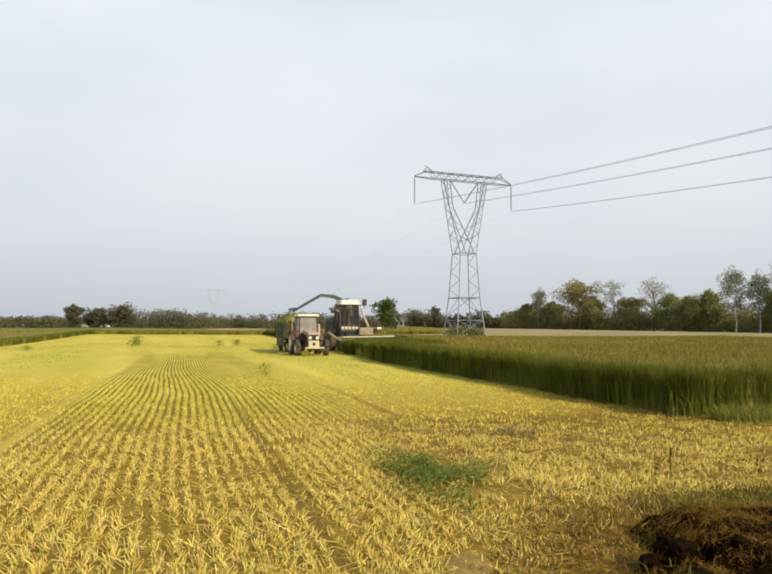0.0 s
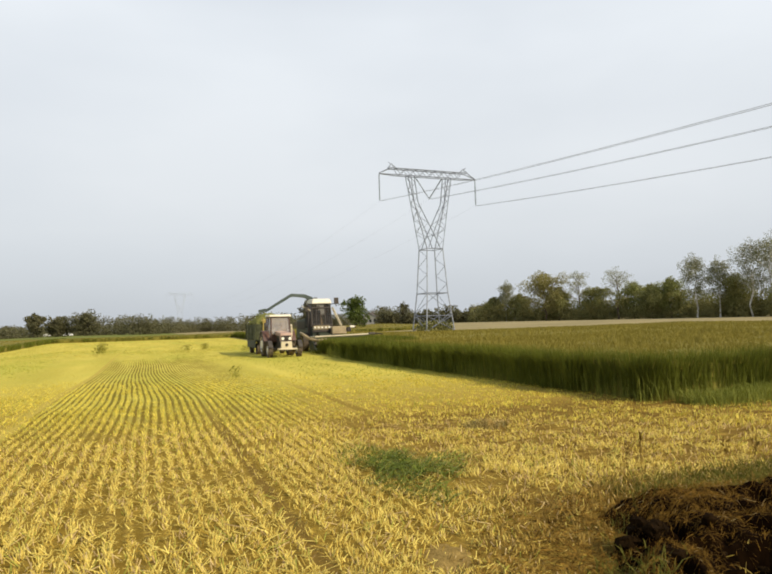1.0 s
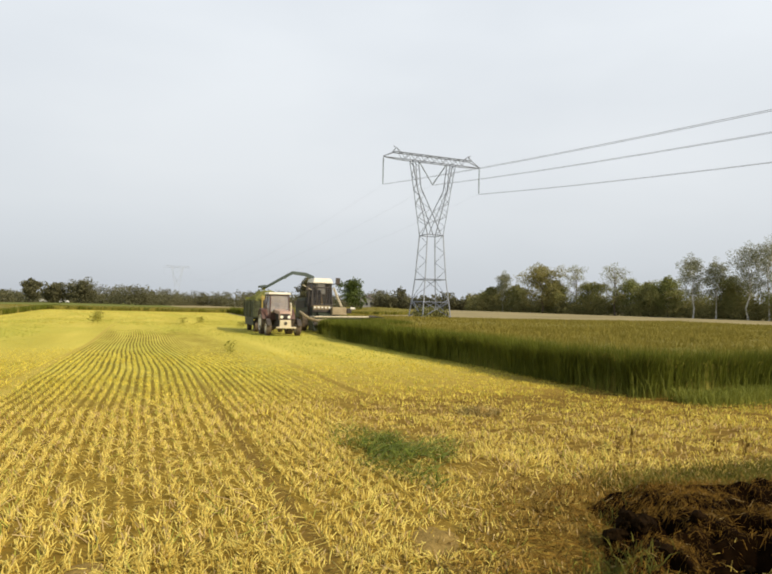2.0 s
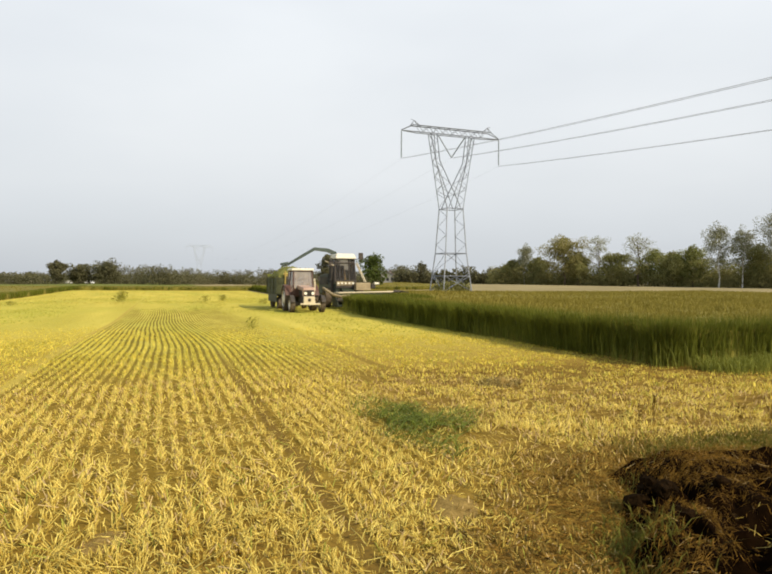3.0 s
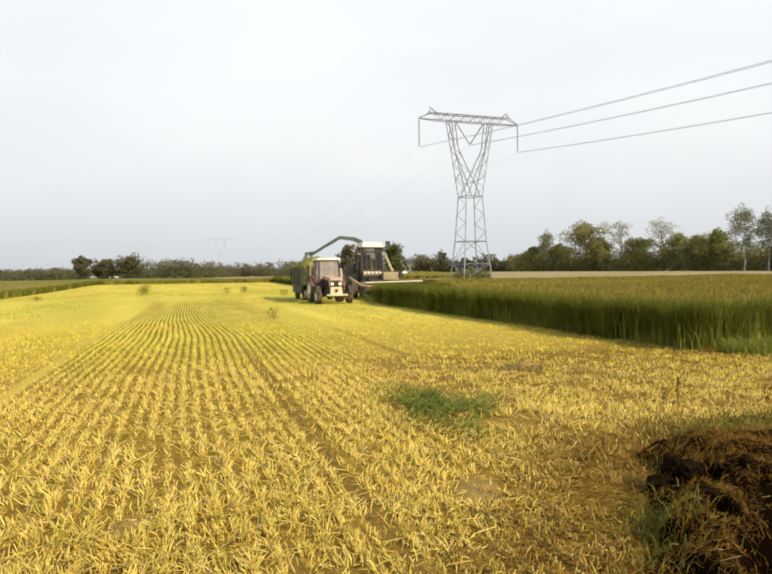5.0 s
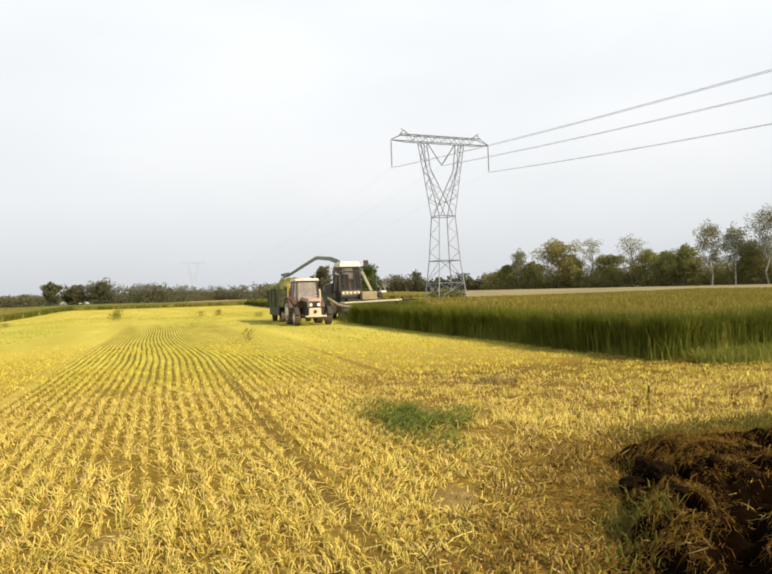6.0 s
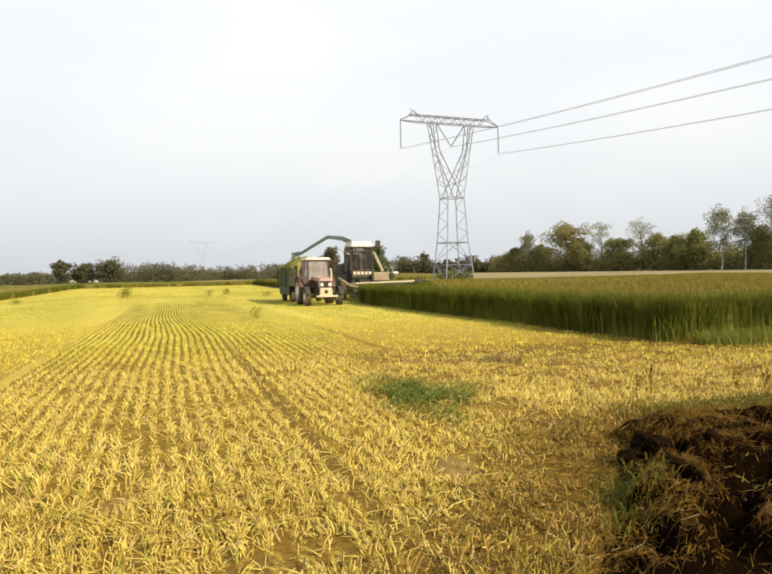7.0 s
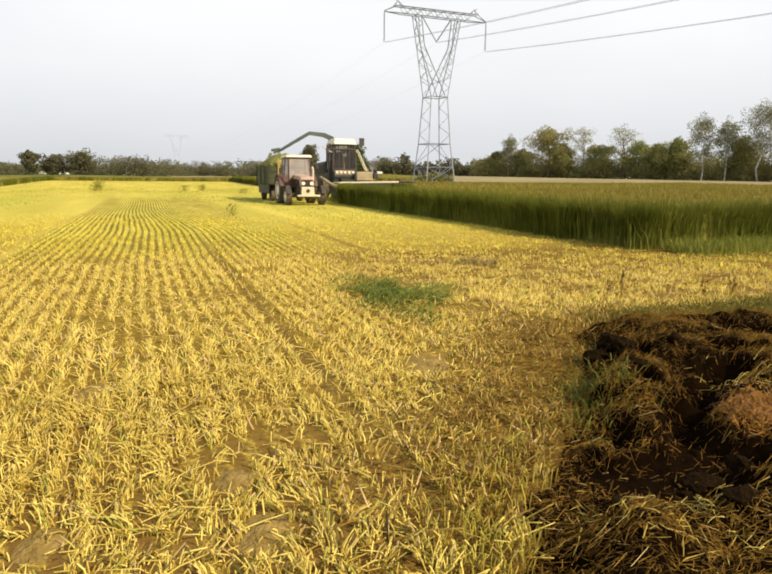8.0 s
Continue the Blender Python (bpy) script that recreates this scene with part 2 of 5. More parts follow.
    plain = blend(ranged(sep.outputs["Y"], 12.0, 30.0), near, farstraw)
    # on the headland the rows run crosswise
    cross = calc("COSINE", calc("MULTIPLY_ADD", sep.outputs["Y"], 2 * math.pi / (0.25), calc("MULTIPLY", noise_tex(0.8, 3.0), 9.0)), 0.0)
    rough_cross = calc("ADD", cross, calc("MULTIPLY_ADD", noise_tex(7.0, 3.0), 3.2, -1.6))
    # brown shade between the clumps, painted in as noise patches
    clump_shade = ranged(noise_tex(3.4, 3.0), 0.40, 0.58)
    head = blend(clump_shade, (0.13, 0.078, 0.017), blend(ranged(rough_cross, -0.6, 0.6), gap, blend(cover, soil, litter)))
    near = blend(ranged(sep.outputs["Y"], 13.0, 15.0), blend(calc("MULTIPLY", ranged(noise_tex(2.6, 3.0), 0.40, 0.58), 0.75), head, (0.17, 0.105, 0.022)), blend(ranged(sep.outputs["Y"], 13.0, 26.0), near, farstraw))
    near = blend(ranged(sep.outputs["X"], 3.2, 4.4), stripe_far, near)
    near = blend(ranged(along_row, -2.9, -2.5), plain, near)
    # wheel ruts: pressed, darker earth
    rut_soil = blend(ranged(noise_tex(22.0), 0.38, 0.62), (0.36, 0.275, 0.055), (0.50, 0.39, 0.080))
    for a0, half_w in ((1.38, 0.08), (-2.68, 0.14), (4.7, 0.14)):
        off = calc("ABSOLUTE", calc("SUBTRACT", along_row if a0 < 4 else sep.outputs["X"], a0), 0.0)
        mask = ranged(calc("ADD", off, calc("MULTIPLY_ADD", noise_tex(4.0, 3.0), 0.16, -0.08)), half_w * 0.5, half_w * 1.2)
        if a0 == 1.38:
            near = blend(calc("MAXIMUM", mask, ranged(sep.outputs["Y"], 10.0, 20.0)), (0.17, 0.108, 0.024), near)
        elif a0 > 4:
            near = blend(calc("MAXIMUM", mask, ranged(sep.outputs["Y"], 15.0, 25.0)), (0.24, 0.165, 0.030), near)
        else:
            near = blend(mask, rut_soil, near)
    field_col = blend(ranged(sep.outputs["Y"], 44.0, 76.0), near, farstraw)
    pale = blend(ranged(noise_tex(0.08, 5.0), 0.35, 0.65), (0.32, 0.265, 0.14), (0.25, 0.21, 0.11))
    green = blend(ranged(noise_tex(0.1, 5.0), 0.35, 0.65), (0.12, 0.15, 0.035), (0.18, 0.18, 0.05))
    beyond = blend(ranged(sep.outputs["X"], 14.0, 18.0), green, pale)
    col = blend(ranged(sep.outputs["Y"], 126.0, 128.0), field_col, beyond)
    right = blend(ranged(sep.outputs["X"], 14.0, 15.0), col, blend(ranged(sep.outputs["Y"], 60.0, 74.0), field_col, pale))
    l.new(right, b.inputs["Base Color"])
    bp = n.new("ShaderNodeBump")
    bp.inputs["Strength"].default_value, bp.inputs["Distance"].default_value = 0.8, 0.03
    l.new(noise_tex(18.0, 5.0), bp.inputs["Height"])
    l.new(bp.outputs[0], b.inputs["Normal"])
    return m


def raw_mesh(name, verts, polys, material, kind="", label="", parent=None, shade=False):
    """One mesh object out of computed vertex and face arrays; polys: a list of (faces, corners) index arrays."""
    me = bpy.data.meshes.new(name)
    verts = np.asarray(verts, np.float32).reshape(-1, 3)
    me.vertices.add(len(verts))
    me.vertices.foreach_set("co", verts.ravel())
    sizes = np.concatenate([np.full(len(p), p.shape[1], np.int32) for p in polys])
    corners = np.concatenate([p.ravel() for p in polys]).astype(np.int32)
    me.loops.add(len(corners))
    me.loops.foreach_set("vertex_index", corners)
    me.polygons.add(len(sizes))
    me.polygons.foreach_set("loop_start", np.concatenate([[0], np.cumsum(sizes)[:-1]]).astype(np.int32))
    me.update(calc_edges=True)
    me.validate()
    me.materials.append(material)
    if shade:
        me.polygons.foreach_set("use_smooth", np.ones(len(me.polygons), bool))
    ob = new(name, me)
    if parent:
        ob.parent = parent
    return tagged(ob, label=label, kind=kind)


def grid(xs, ys, zf):
    gx, gy = np.meshgrid(xs, ys)
    v = np.stack([gx, gy, zf(gx, gy)], -1).reshape(-1, 3)
    nx, ny = len(xs), len(ys)
    i = (np.arange(ny - 1)[:, None] * nx + np.arange(nx - 1)[None]).ravel()
    return v, [np.stack([i, i + 1, i + nx + 1, i + nx], 1)]


def build_ground():
    far = np.geomspace(60, 4000, 34)
    xs = np.concatenate([-far[::-1], np.linspace(-56, 56, 57), far])
    ys = np.concatenate([-far[::-1], np.linspace(-56, 56, 57), far])
    v, p = grid(xs, ys, ground_z)
    ob = raw_mesh("ground", v, p, ground_material(), "structure", "level harvested field with brown soil and yellow straw litter", shade=True)
    return tagged(ob, category="field")


build_ground()

# ---- straw, blades and leaves ----
rng = np.random.default_rng(7)


def stalks(name, base, height, radius, lean, material, label="", kind="stuff", cut=True, parent=None, bent=True):
    """Three-sided stalks standing on base, each leaning its own way. lean: (n, 2) shift of the top."""
    n = len(base)
    top = base + np.column_stack([lean, height])
    a = rng.uniform(0, 2 * np.pi, n)
    if not bent:
        v = np.empty((n, 6, 3))
        for k in range(3):
            off = np.column_stack([np.cos(a + k * 2.094), np.sin(a + k * 2.094), 0.5 * np.sin(a + k * 2.094)]) * radius[:, None]
            v[:, k], v[:, k + 3] = base + off, top + off * 0.8
        i = np.arange(n)[:, None] * 6
        quads = np.concatenate([i + np.array([[k, (k + 1) % 3, (k + 1) % 3 + 3, k + 3]]) for k in range(3)])
        return raw_mesh(name, v, [quads, i + np.array([[3, 4, 5]])], material, kind, label, parent)
    v = np.empty((n, 9, 3))
    mid = base + np.column_stack([lean * rng.uniform(0.15, 0.5, n)[:, None], height * 0.58])
    for k in range(3):
        off = np.column_stack([np.cos(a + k * 2.094), np.sin(a + k * 2.094), 0.5 * np.sin(a + k * 2.094)]) * radius[:, None]
        v[:, k], v[:, k + 3], v[:, k + 6] = base + off, mid + off, top + off * (0.8 if cut else 0.15)
    i = np.arange(n)[:, None] * 9
    quads = np.concatenate([i + j + np.array([[k, (k + 1) % 3, (k + 1) % 3 + 3, k + 3]]) for k in range(3) for j in (0, 3)])
    return raw_mesh(name, v, [quads, i + np.array([[6, 7, 8]])], material, kind, label, parent)


def blades(name, base, height, width, lean, material, label="", kind="stuff", parent=None, droop=0.5):
    """Flat leaf blades: two joined pieces, bent over at droop of their height, pointed."""
    n = len(base)
    a = rng.uniform(0, np.pi, n)
    side = np.column_stack([np.cos(a), np.sin(a), np.zeros(n)]) * (width / 2)[:, None]
    mid = base + np.column_stack([lean * 0.35, height * 0.6])
    tip = base + np.column_stack([lean, height * (0.6 + 0.4 * droop * 2 * rng.uniform(0.4, 1.0, n))])
    v = np.stack([base - side, base + side, mid + side * 0.85, mid - side * 0.85, tip], 1)
    i = np.arange(n)[:, None] * 5
    return raw_mesh(name, v, [i + np.array([[0, 1, 2, 3]]), i + np.array([[3, 2, 4]])], material, kind, label, parent)


def to_world(u, v):
    return v * FC - u * FS, u * FC + v * FS


def in_stubble(u, v):
    cut_edge = np.where(u > 38.6, 15.5, 11.0)
    left = np.where(u > 40, -15.0, -60.0)
    return ((v < cut_edge) | (u < 11.6)) & (v > left) & (u < 126)


def value_noise(x, y, size, seed=0.0):
    """Smooth random field between 0 and 1 with cells of the given size."""
    x, y = np.asarray(x, float) / size, np.asarray(y, float) / size
    i, j = np.floor(x), np.floor(y)
    f, g = x - i, y - j
    f, g = f * f * (3 - 2 * f), g * g * (3 - 2 * g)

    def cell(a, b):
        return (np.sin(a * 127.1 + b * 311.7 + seed * 74.7) * 43758.5453) % 1.0
    return (cell(i, j) * (1 - f) + cell(i + 1, j) * f) * (1 - g) + (cell(i, j + 1) * (1 - f) + cell(i + 1, j + 1) * f) * g


def heap_in(x, y):
    """Metres inside the heap's edge, which runs slantwise up its near side and across its back."""
    x, y = np.asarray(x, float), np.asarray(y, float)
    wob = 0.34 * (value_noise(x, y, 0.5, 1.0) - 0.5) + 0.16 * (value_noise(x, y, 0.15, 2.0) - 0.5)
    side = (x - 0.86 - 0.42 * (y - 2.4)) * 0.92
    back = 6.55 + 0.3 * (x - 2.5) - y
    front = np.minimum(y - 1.35 - 0.12 * x, 10.2 - x)
    return np.minimum(np.minimum(side, back), front) + wob


def off_heap(x, y):
    return heap_in(x, y) < -0.05 - 0.15 * value_noise(x, y, 0.08, 5.0)


EARTH = ((0.71, 5.68, 0.22), (-0.37, 2.84, 0.12), (-0.60, 3.37, 0.10), (-1.97, 4.92, 0.16), (-1.37, 2.75, 0.10))   # bare patches: x, y, size


def row_wander(u):
    """How far a drilled row strays sideways at u."""
    return 0.06 * np.sin(u * 0.33 + 0.9) + 0.012 * np.sin(u * 1.3)


def scatter_stubble(name, r0, r1, density, hgt, rad, label, material, spread=0.035, clump=0.0, keep=1.0, prism=True, soft_near=0.0, soft_far=0.0, beside_heap=False, patchy=False):
    """Stubble between two distances from the field's corner, set in drilled rows; on the headland the rows run crosswise."""
    half = radians(44)
    n = int(density * (r1 * r1 - r0 * r0) * half)
    r = np.sqrt(rng.uniform(r0 * r0, r1 * r1, n))
    a = rng.uniform(-half, half, n)
    thin = np.ones(n)
    if soft_near:
        thin = thin * smooth(r0, r0 + soft_near, r)
    if soft_far:
        thin = thin * (1 - smooth(r1 - soft_far, r1, r))
    x, y = r * np.sin(a), r * np.cos(a) - 0.5
    u, v = y * FC - x * FS, x * FC + y * FS
    head = (v > 3.2 + 0.5 * np.sin(u * 0.8)) & (u < 13.5)
    loose = (v > 3.2) & ~head
    turn = smooth(BEND[0], BEND[1], u)
    q = (v + BEND[2] * turn) / (1 - BEND[3] * turn)
    row = np.round((q - row_wander(u)) / ROW)
    q = row * ROW + row_wander(u) + rng.normal(0, spread, n)
    v2 = q * (1 - BEND[3] * turn) - BEND[2] * turn
    u_row = np.round(u / (0.25))
    u2 = u_row * 0.25 + 0.05 * np.sin(v * 2.1 + u_row) + rng.normal(0, spread * 1.6, n)
    v = np.where(head, v, np.where(loose, v * 0.6 + v2 * 0.4, v2))
    u = np.where(head, u2, u)
    if clump:
        # plants stand in tufts along the row
        cu = np.round(u / clump) * clump + 0.3 * clump * np.sin(row * 12.9)
        u = np.where(head | (~loose & (r > 9.0)), u, cu + rng.normal(0, clump * 0.2, n))
        cv = np.round(v / clump) * clump
        v = np.where(head, cv + rng.normal(0, clump * 0.22, n), v)
    x, y = to_world(u, v)
    q = (v + BEND[2] * smooth(BEND[0], BEND[1], u)) / (1 - BEND[3] * smooth(BEND[0], BEND[1], u))
    bare = np.sin(x * 1.9 + 2.0 * np.sin(y * 0.9)) * np.sin(y * 1.3 + x * 0.5) > 0.80
    for ex, ey, er in EARTH:
        bare |= ((x - ex) / er) ** 2 + ((y - ey) / (er * 1.6)) ** 2 < 1.0
    wheel = (np.abs(q - 1.38) < 0.10) | (np.abs(q + 2.68) < 0.15) | ((np.abs(v - 4.7) < 0.13) & (u > 11) & (u < 34))
    wheel &= ~head
    patch = (((x - 0.55 + (y - 9.2) * 0.2) / 0.8) ** 2 + ((y - 9.2) / 1.7) ** 2 < 0.7) & (rng.random(n) < 0.72)
    # beside the heap dark straw replaces yellow, standing partly for shade
    near_heap = smooth(-1.8, -0.4, heap_in(x, y)) * smooth(2.3, 3.2, y)
    if material in (M_STRAW_NEAR, M_STRAW):
        near_heap = near_heap * 0.96
        patch = patch | (rng.random(n) < near_heap)
    elif beside_heap:
        patch = rng.random(n) > near_heap
    if not prism and r1 < 40:
        mottle = smooth(0.38, 0.56, 0.65 * value_noise(u, v, 0.30, 31.0) + 0.35 * value_noise(u, v, 0.12, 33.0))
        thin = thin * np.where(v > 3.2, 0.06 + 0.94 * mottle, 1.0)
    elif r1 > 15 and prism:
        thin = thin * np.where(v > 3.2, 0.12 + 0.88 * smooth(0.36, 0.56, 0.65 * value_noise(u, v, 0.30, 31.0) + 0.35 * value_noise(u, v, 0.12, 33.0)), 1.0)
    if r1 < 20 and prism:
        # missing plants leave small gaps along the rows
        thin = thin * (0.25 + 0.75 * smooth(0.30, 0.50, 0.6 * value_noise(u, v, 0.22, 34.0) + 0.4 * value_noise(u, v, 0.09, 35.0)))
    deep = np.cos(2 * np.pi * (q - row_wander(u)) / ROW) < -0.05
    drop_row = deep & (u > 4) & (u < 46) & (q > -2.7) & (v < 3.4) & (rng.random(n) < (0.6 + 0.4 * value_noise(u, v, 1.1, 40.0)) * (0.45 * smooth(4, 8, u) + 0.55 * smooth(11, 17, u)) * (1 - 0.5 * smooth(1.6, 3.4, v)))
    if patchy:
        thin = thin * smooth(0.5, 0.75, value_noise(u, v * 2.5, 9.0, 20.0))
    drop = (bare & (rng.random(n) < 0.9)) | (wheel & (rng.random(n) < np.where(v > 0, 0.85, 0.7))) | patch | drop_row
    ok = in_stubble(u, v) & off_heap(x, y) & ~drop & (rng.random(n) < keep * thin) & (y > 0.6)
    x, y, u, r = x[ok], y[ok], u[ok], r[ok]
    n = len(x)
    base = np.column_stack([x, y, ground_z(x, y) - 0.005])
    h = hgt * np.clip(1.12 - 0.014 * r, 0.65, 1.1) * rng.uniform(0.40, 1.15, n) * (0.85 + 0.25 * np.sin(x * 0.7) * np.sin(y * 0.9))
    # the straws of one tuft lean the same way, a few lie across
    cell = np.floor(x / 0.13) * 12.9898 + np.floor(y / 0.13) * 78.233
    way, much = np.sin(cell) * 43758.5, np.abs(np.sin(cell * 1.7) * 9631.7 % 1.0)
    tuft = np.column_stack([np.cos(way), np.sin(way)]) * (0.95 * much)[:, None]
    lean = (tuft + rng.normal(0, 0.26, (n, 2)) + rng.normal(0, 1.3, (n, 2)) * (rng.random(n) < 0.15)[:, None]) * h[:, None]
    rr = rad * rng.uniform(0.7, 1.3, n)
    if prism:
        return tagged(stalks(name, base, h, rr, lean, material, label, bent=r1 < 7), category="stubble")
    return tagged(blades(name, base, h, rr * 2.4, lean, material, label), category="stubble")


YELLOW_ROWS = "short yellow cereal stubble in drilled rows"
scatter_stubble("stubble", 1.2, 6.0, 1400, 0.086, 0.0041, YELLOW_ROWS, M_STRAW_NEAR, clump=0.11, spread=0.042)
scatter_stubble("stubble", 6.0, 18.0, 540, 0.086, 0.0053, YELLOW_ROWS, M_STRAW_NEAR, clump=0.12, spread=0.031, soft_far=9.0)
scatter_stubble("stubble", 8.0, 32.0, 195, 0.10, 0.0075, YELLOW_ROWS, M_STRAW, spread=0.038, clump=0.13, prism=False, soft_near=10.0, soft_far=10.0)
scatter_stubble("stubble", 20.0, 66.0, 52, 0.060, 0.008, "distant yellow cereal stubble in drilled rows", M_STRAW_FAR, spread=0.033, prism=False, soft_near=8.0)
scatter_stubble("stubble", 60.0, 130.0, 8, 0.11, 0.03, "far yellow cereal stubble on the cut field", M_STRAW_FAR, prism=False)
scatter_stubble("weathered_shaded_stubble", 1.2, 14.0, 60, 0.085, 0.0062, "weathered brownish straw between the yellow stubble", M_STRAW_GREY, spread=0.06)
scatter_stubble("weathered_shaded_stubble", 3.0, 10.0, 420, 0.11, 0.0055, "brown stubble beside the muck heap, shade in its colour", M_STRAW_BROWN, clump=0.09, beside_heap=True)
scatter_stubble("green_stubble", 1.2, 24.0, 20, 0.11, 0.0055, "green regrowth between the yellow stubble", M_STRAW_GREEN, clump=0.3)
scatter_stubble("green_stubble", 24.0, 80.0, 24, 0.11, 0.015, "green regrowth far out between the yellow stubble", M_STRAW_GREEN, clump=0.9, prism=False, patchy=True)

# ---- standing crop ----


def crop_block(name, u0, u1, v0, v1, label, edges="", core_top=0.92, density=45, edge_density=330, height=1.06, origin=None, kind="stuff", edge_w=0.9):
    """A stand of tall green cereal: dense inside, with single leafy stalks along its open edges and ears above."""
    o = np.array(origin if origin is not None else (0.0, 0.0, 0.0))
    root = tagged(new(name), label, "crop", kind=kind)
    root.location = o
    # dense inside of the stand
    nu, nv = max(2, int((u1 - u0) / 0.6) + 1), max(2, int((v1 - v0) / 0.6) + 1)
    nu, nv = min(nu, 90), min(nv, 110)
    inset = min(0.12, (u1 - u0) * 0.25)
    uu, vv = np.meshgrid(np.linspace(u0 + (inset if "n" in edges else 0), u1, nu), np.linspace(v0 + (inset if "l" in edges else 0), v1 - (inset if "r" in edges else 0), nv))
    x, y = to_world(uu, vv)
    gz = ground_z(x, y)
    ztop = gz + core_top * height / 1.2 + 0.05 * np.sin(x * 2.3 + 3 * np.sin(y * 0.7)) + rng.uniform(-0.05, 0.05, x.shape)
    top = np.stack([x, y, ztop], -1).reshape(-1, 3)
    bot = np.stack([x, y, gz - 0.02], -1).reshape(-1, 3)
    i = (np.arange(nv - 1)[:, None] * nu + np.arange(nu - 1)[None]).ravel()
    faces = [np.stack([i, i + 1, i + nu + 1, i + nu], 1)]
    m = len(top)
    ring = np.concatenate([np.arange(nu), np.arange(1, nv) * nu + nu - 1, (nv - 1) * nu + np.arange(nu - 2, -1, -1), np.arange(nv - 2, 0, -1) * nu])
    nxt = np.roll(ring, -1)
    faces.append(np.stack([ring, ring + m, nxt + m, nxt], 1))
    raw_mesh("stand", np.concatenate([top, bot]) - o, faces, M_CROP_IN, parent=root)
    # ears over the top
    n = int((u1 - u0) * (v1 - v0) * density)
    u, v = rng.uniform(u0, u1, n), rng.uniform(v0, v1, n)
    x, y = to_world(u, v)
    h = height * rng.uniform(0.84, 0.98, n) + 0.04 * np.sin(x * 0.8) * np.sin(y * 0.6)
    z = ground_z(x, y)
    base = np.column_stack([x, y, z + 0.72 * height])
    wide = 0.012 + 0.0006 * np.hypot(x, y)
    blades("ears", base - o, h - 0.72 * height, wide, rng.normal(0, 0.08, (n, 2)), M_EAR, parent=root, kind="stuff", droop=0.8)
    # leafy stalks along the open edges
    runs = []
    if "l" in edges:
        k = int((u1 - u0) * edge_w * edge_density)
        runs.append((rng.uniform(u0, u1, k), v0 + np.abs(rng.normal(0, 0.4, k)) * edge_w - 0.08))
    if "r" in edges:
        k = int((u1 - u0) * edge_w * edge_density)
        runs.append((rng.uniform(u0, u1, k), v1 - np.abs(rng.normal(0, 0.4, k)) * edge_w + 0.08))
    if "n" in edges:
        k = int((v1 - v0) * edge_w * edge_density)
        runs.append((u0 + np.abs(rng.normal(0, 0.4, k)) * edge_w - 0.08, rng.uniform(v0, v1, k)))
    if runs:
        u, v = np.concatenate([r[0] for r in runs]), np.concatenate([r[1] for r in runs])
        uneven = 0.15 * np.sin(u * 0.62 + 1.0) + 0.12 * np.sin(u * 1.1 + v) + 0.10 * np.sin(u * 2.3) + 0.08 * np.sin(u * 5.1 + v * 3)
        u, v = u + uneven * 0.5, v + np.minimum(uneven, 0.10)
        x, y = to_world(u, v)
        n = len(x)
        base = np.column_stack([x, y, ground_z(x, y) + rng.uniform(0, 0.45, n) * height])
        hh = height * rng.uniform(0.75, 1.02, n)
        hh = np.minimum(hh, 1.02 * height - (base[:, 2] - ground_z(x, y)))
        blades("leaves", base - o, hh, np.full(n, 0.008) + 0.0004 * np.hypot(x, y), rng.normal(0, 0.16, (n, 2)), M_LEAF_CROP, parent=root, kind="stuff", droop=0.8)
    return root


CUT0, SPEED = 46.4, 0.93           # the cutting line at 0 s and the machines' pace
crop_block("standing_crop", 12.4, 38.6, 11.0, 40.0, "tall green cereal crop with brownish ears, uncut", edges="ln", density=70, edge_density=900)
crop_block("standing_crop", 38.6, 78.0, 15.6, 75.0, "tall green cereal crop with brownish ears, uncut", edges="l", density=19, edge_density=500)
crop_block("standing_crop", 12.4, 38.6, 40.0, 75.0, "tall green cereal crop with brownish ears, uncut", edges="n", density=14, edge_density=120)
crop_block("standing_crop", 78.0, 126.0, 15.6, 32.0, "tall green cereal crop beside the cut strip", edges="l", density=8, edge_density=60)
crop_block("standing_crop", 40.0, 150.0, -75.0, -15.0, "green cereal crop bordering the cut field", edges="r", density=3, edge_density=60, height=0.72)
crop_block("standing_crop", 126.0, 170.0, -15.0, 60.0, "green cereal crop at the far end of the field", edges="n", density=4, edge_density=50, height=0.72)

SLICES = []
u_cut = 38.6
while u_cut < 46.9:
    mid = field(u_cut + 0.3, 13.3)
    sl = crop_block("crop_swath", u_cut, u_cut + 0.6, 11.45, 15.6, "strip of tall green crop about to be mown", edges="ln", density=50, origin=mid, edge_density=150)
    tagged(sl, group="strips of crop before the header", kind="thing")
    SLICES.append((sl, u_cut, mid))
    u_cut += 0.6


def short_strip():
    """Low lighter growth along the near side of the crop."""
    k = 9000
    u = 12.3 - np.abs(rng.normal(0, 0.55, k))
    v = rng.uniform(11.3, 26.0, k)
    u += 0.3 * np.sin(v * 0.9)
    x, y = to_world(u, v)
    base = np.column_stack([x, y, np.zeros(k)])
    h = rng.uniform(0.22, 0.42, k)
    tagged(blades("short_crop", base, h, np.full(k, 0.014), rng.normal(0, 0.16, (k, 2)), M_CROP_LIGHT, "short light green growth along the crop's edge"), category="crop")


short_strip()


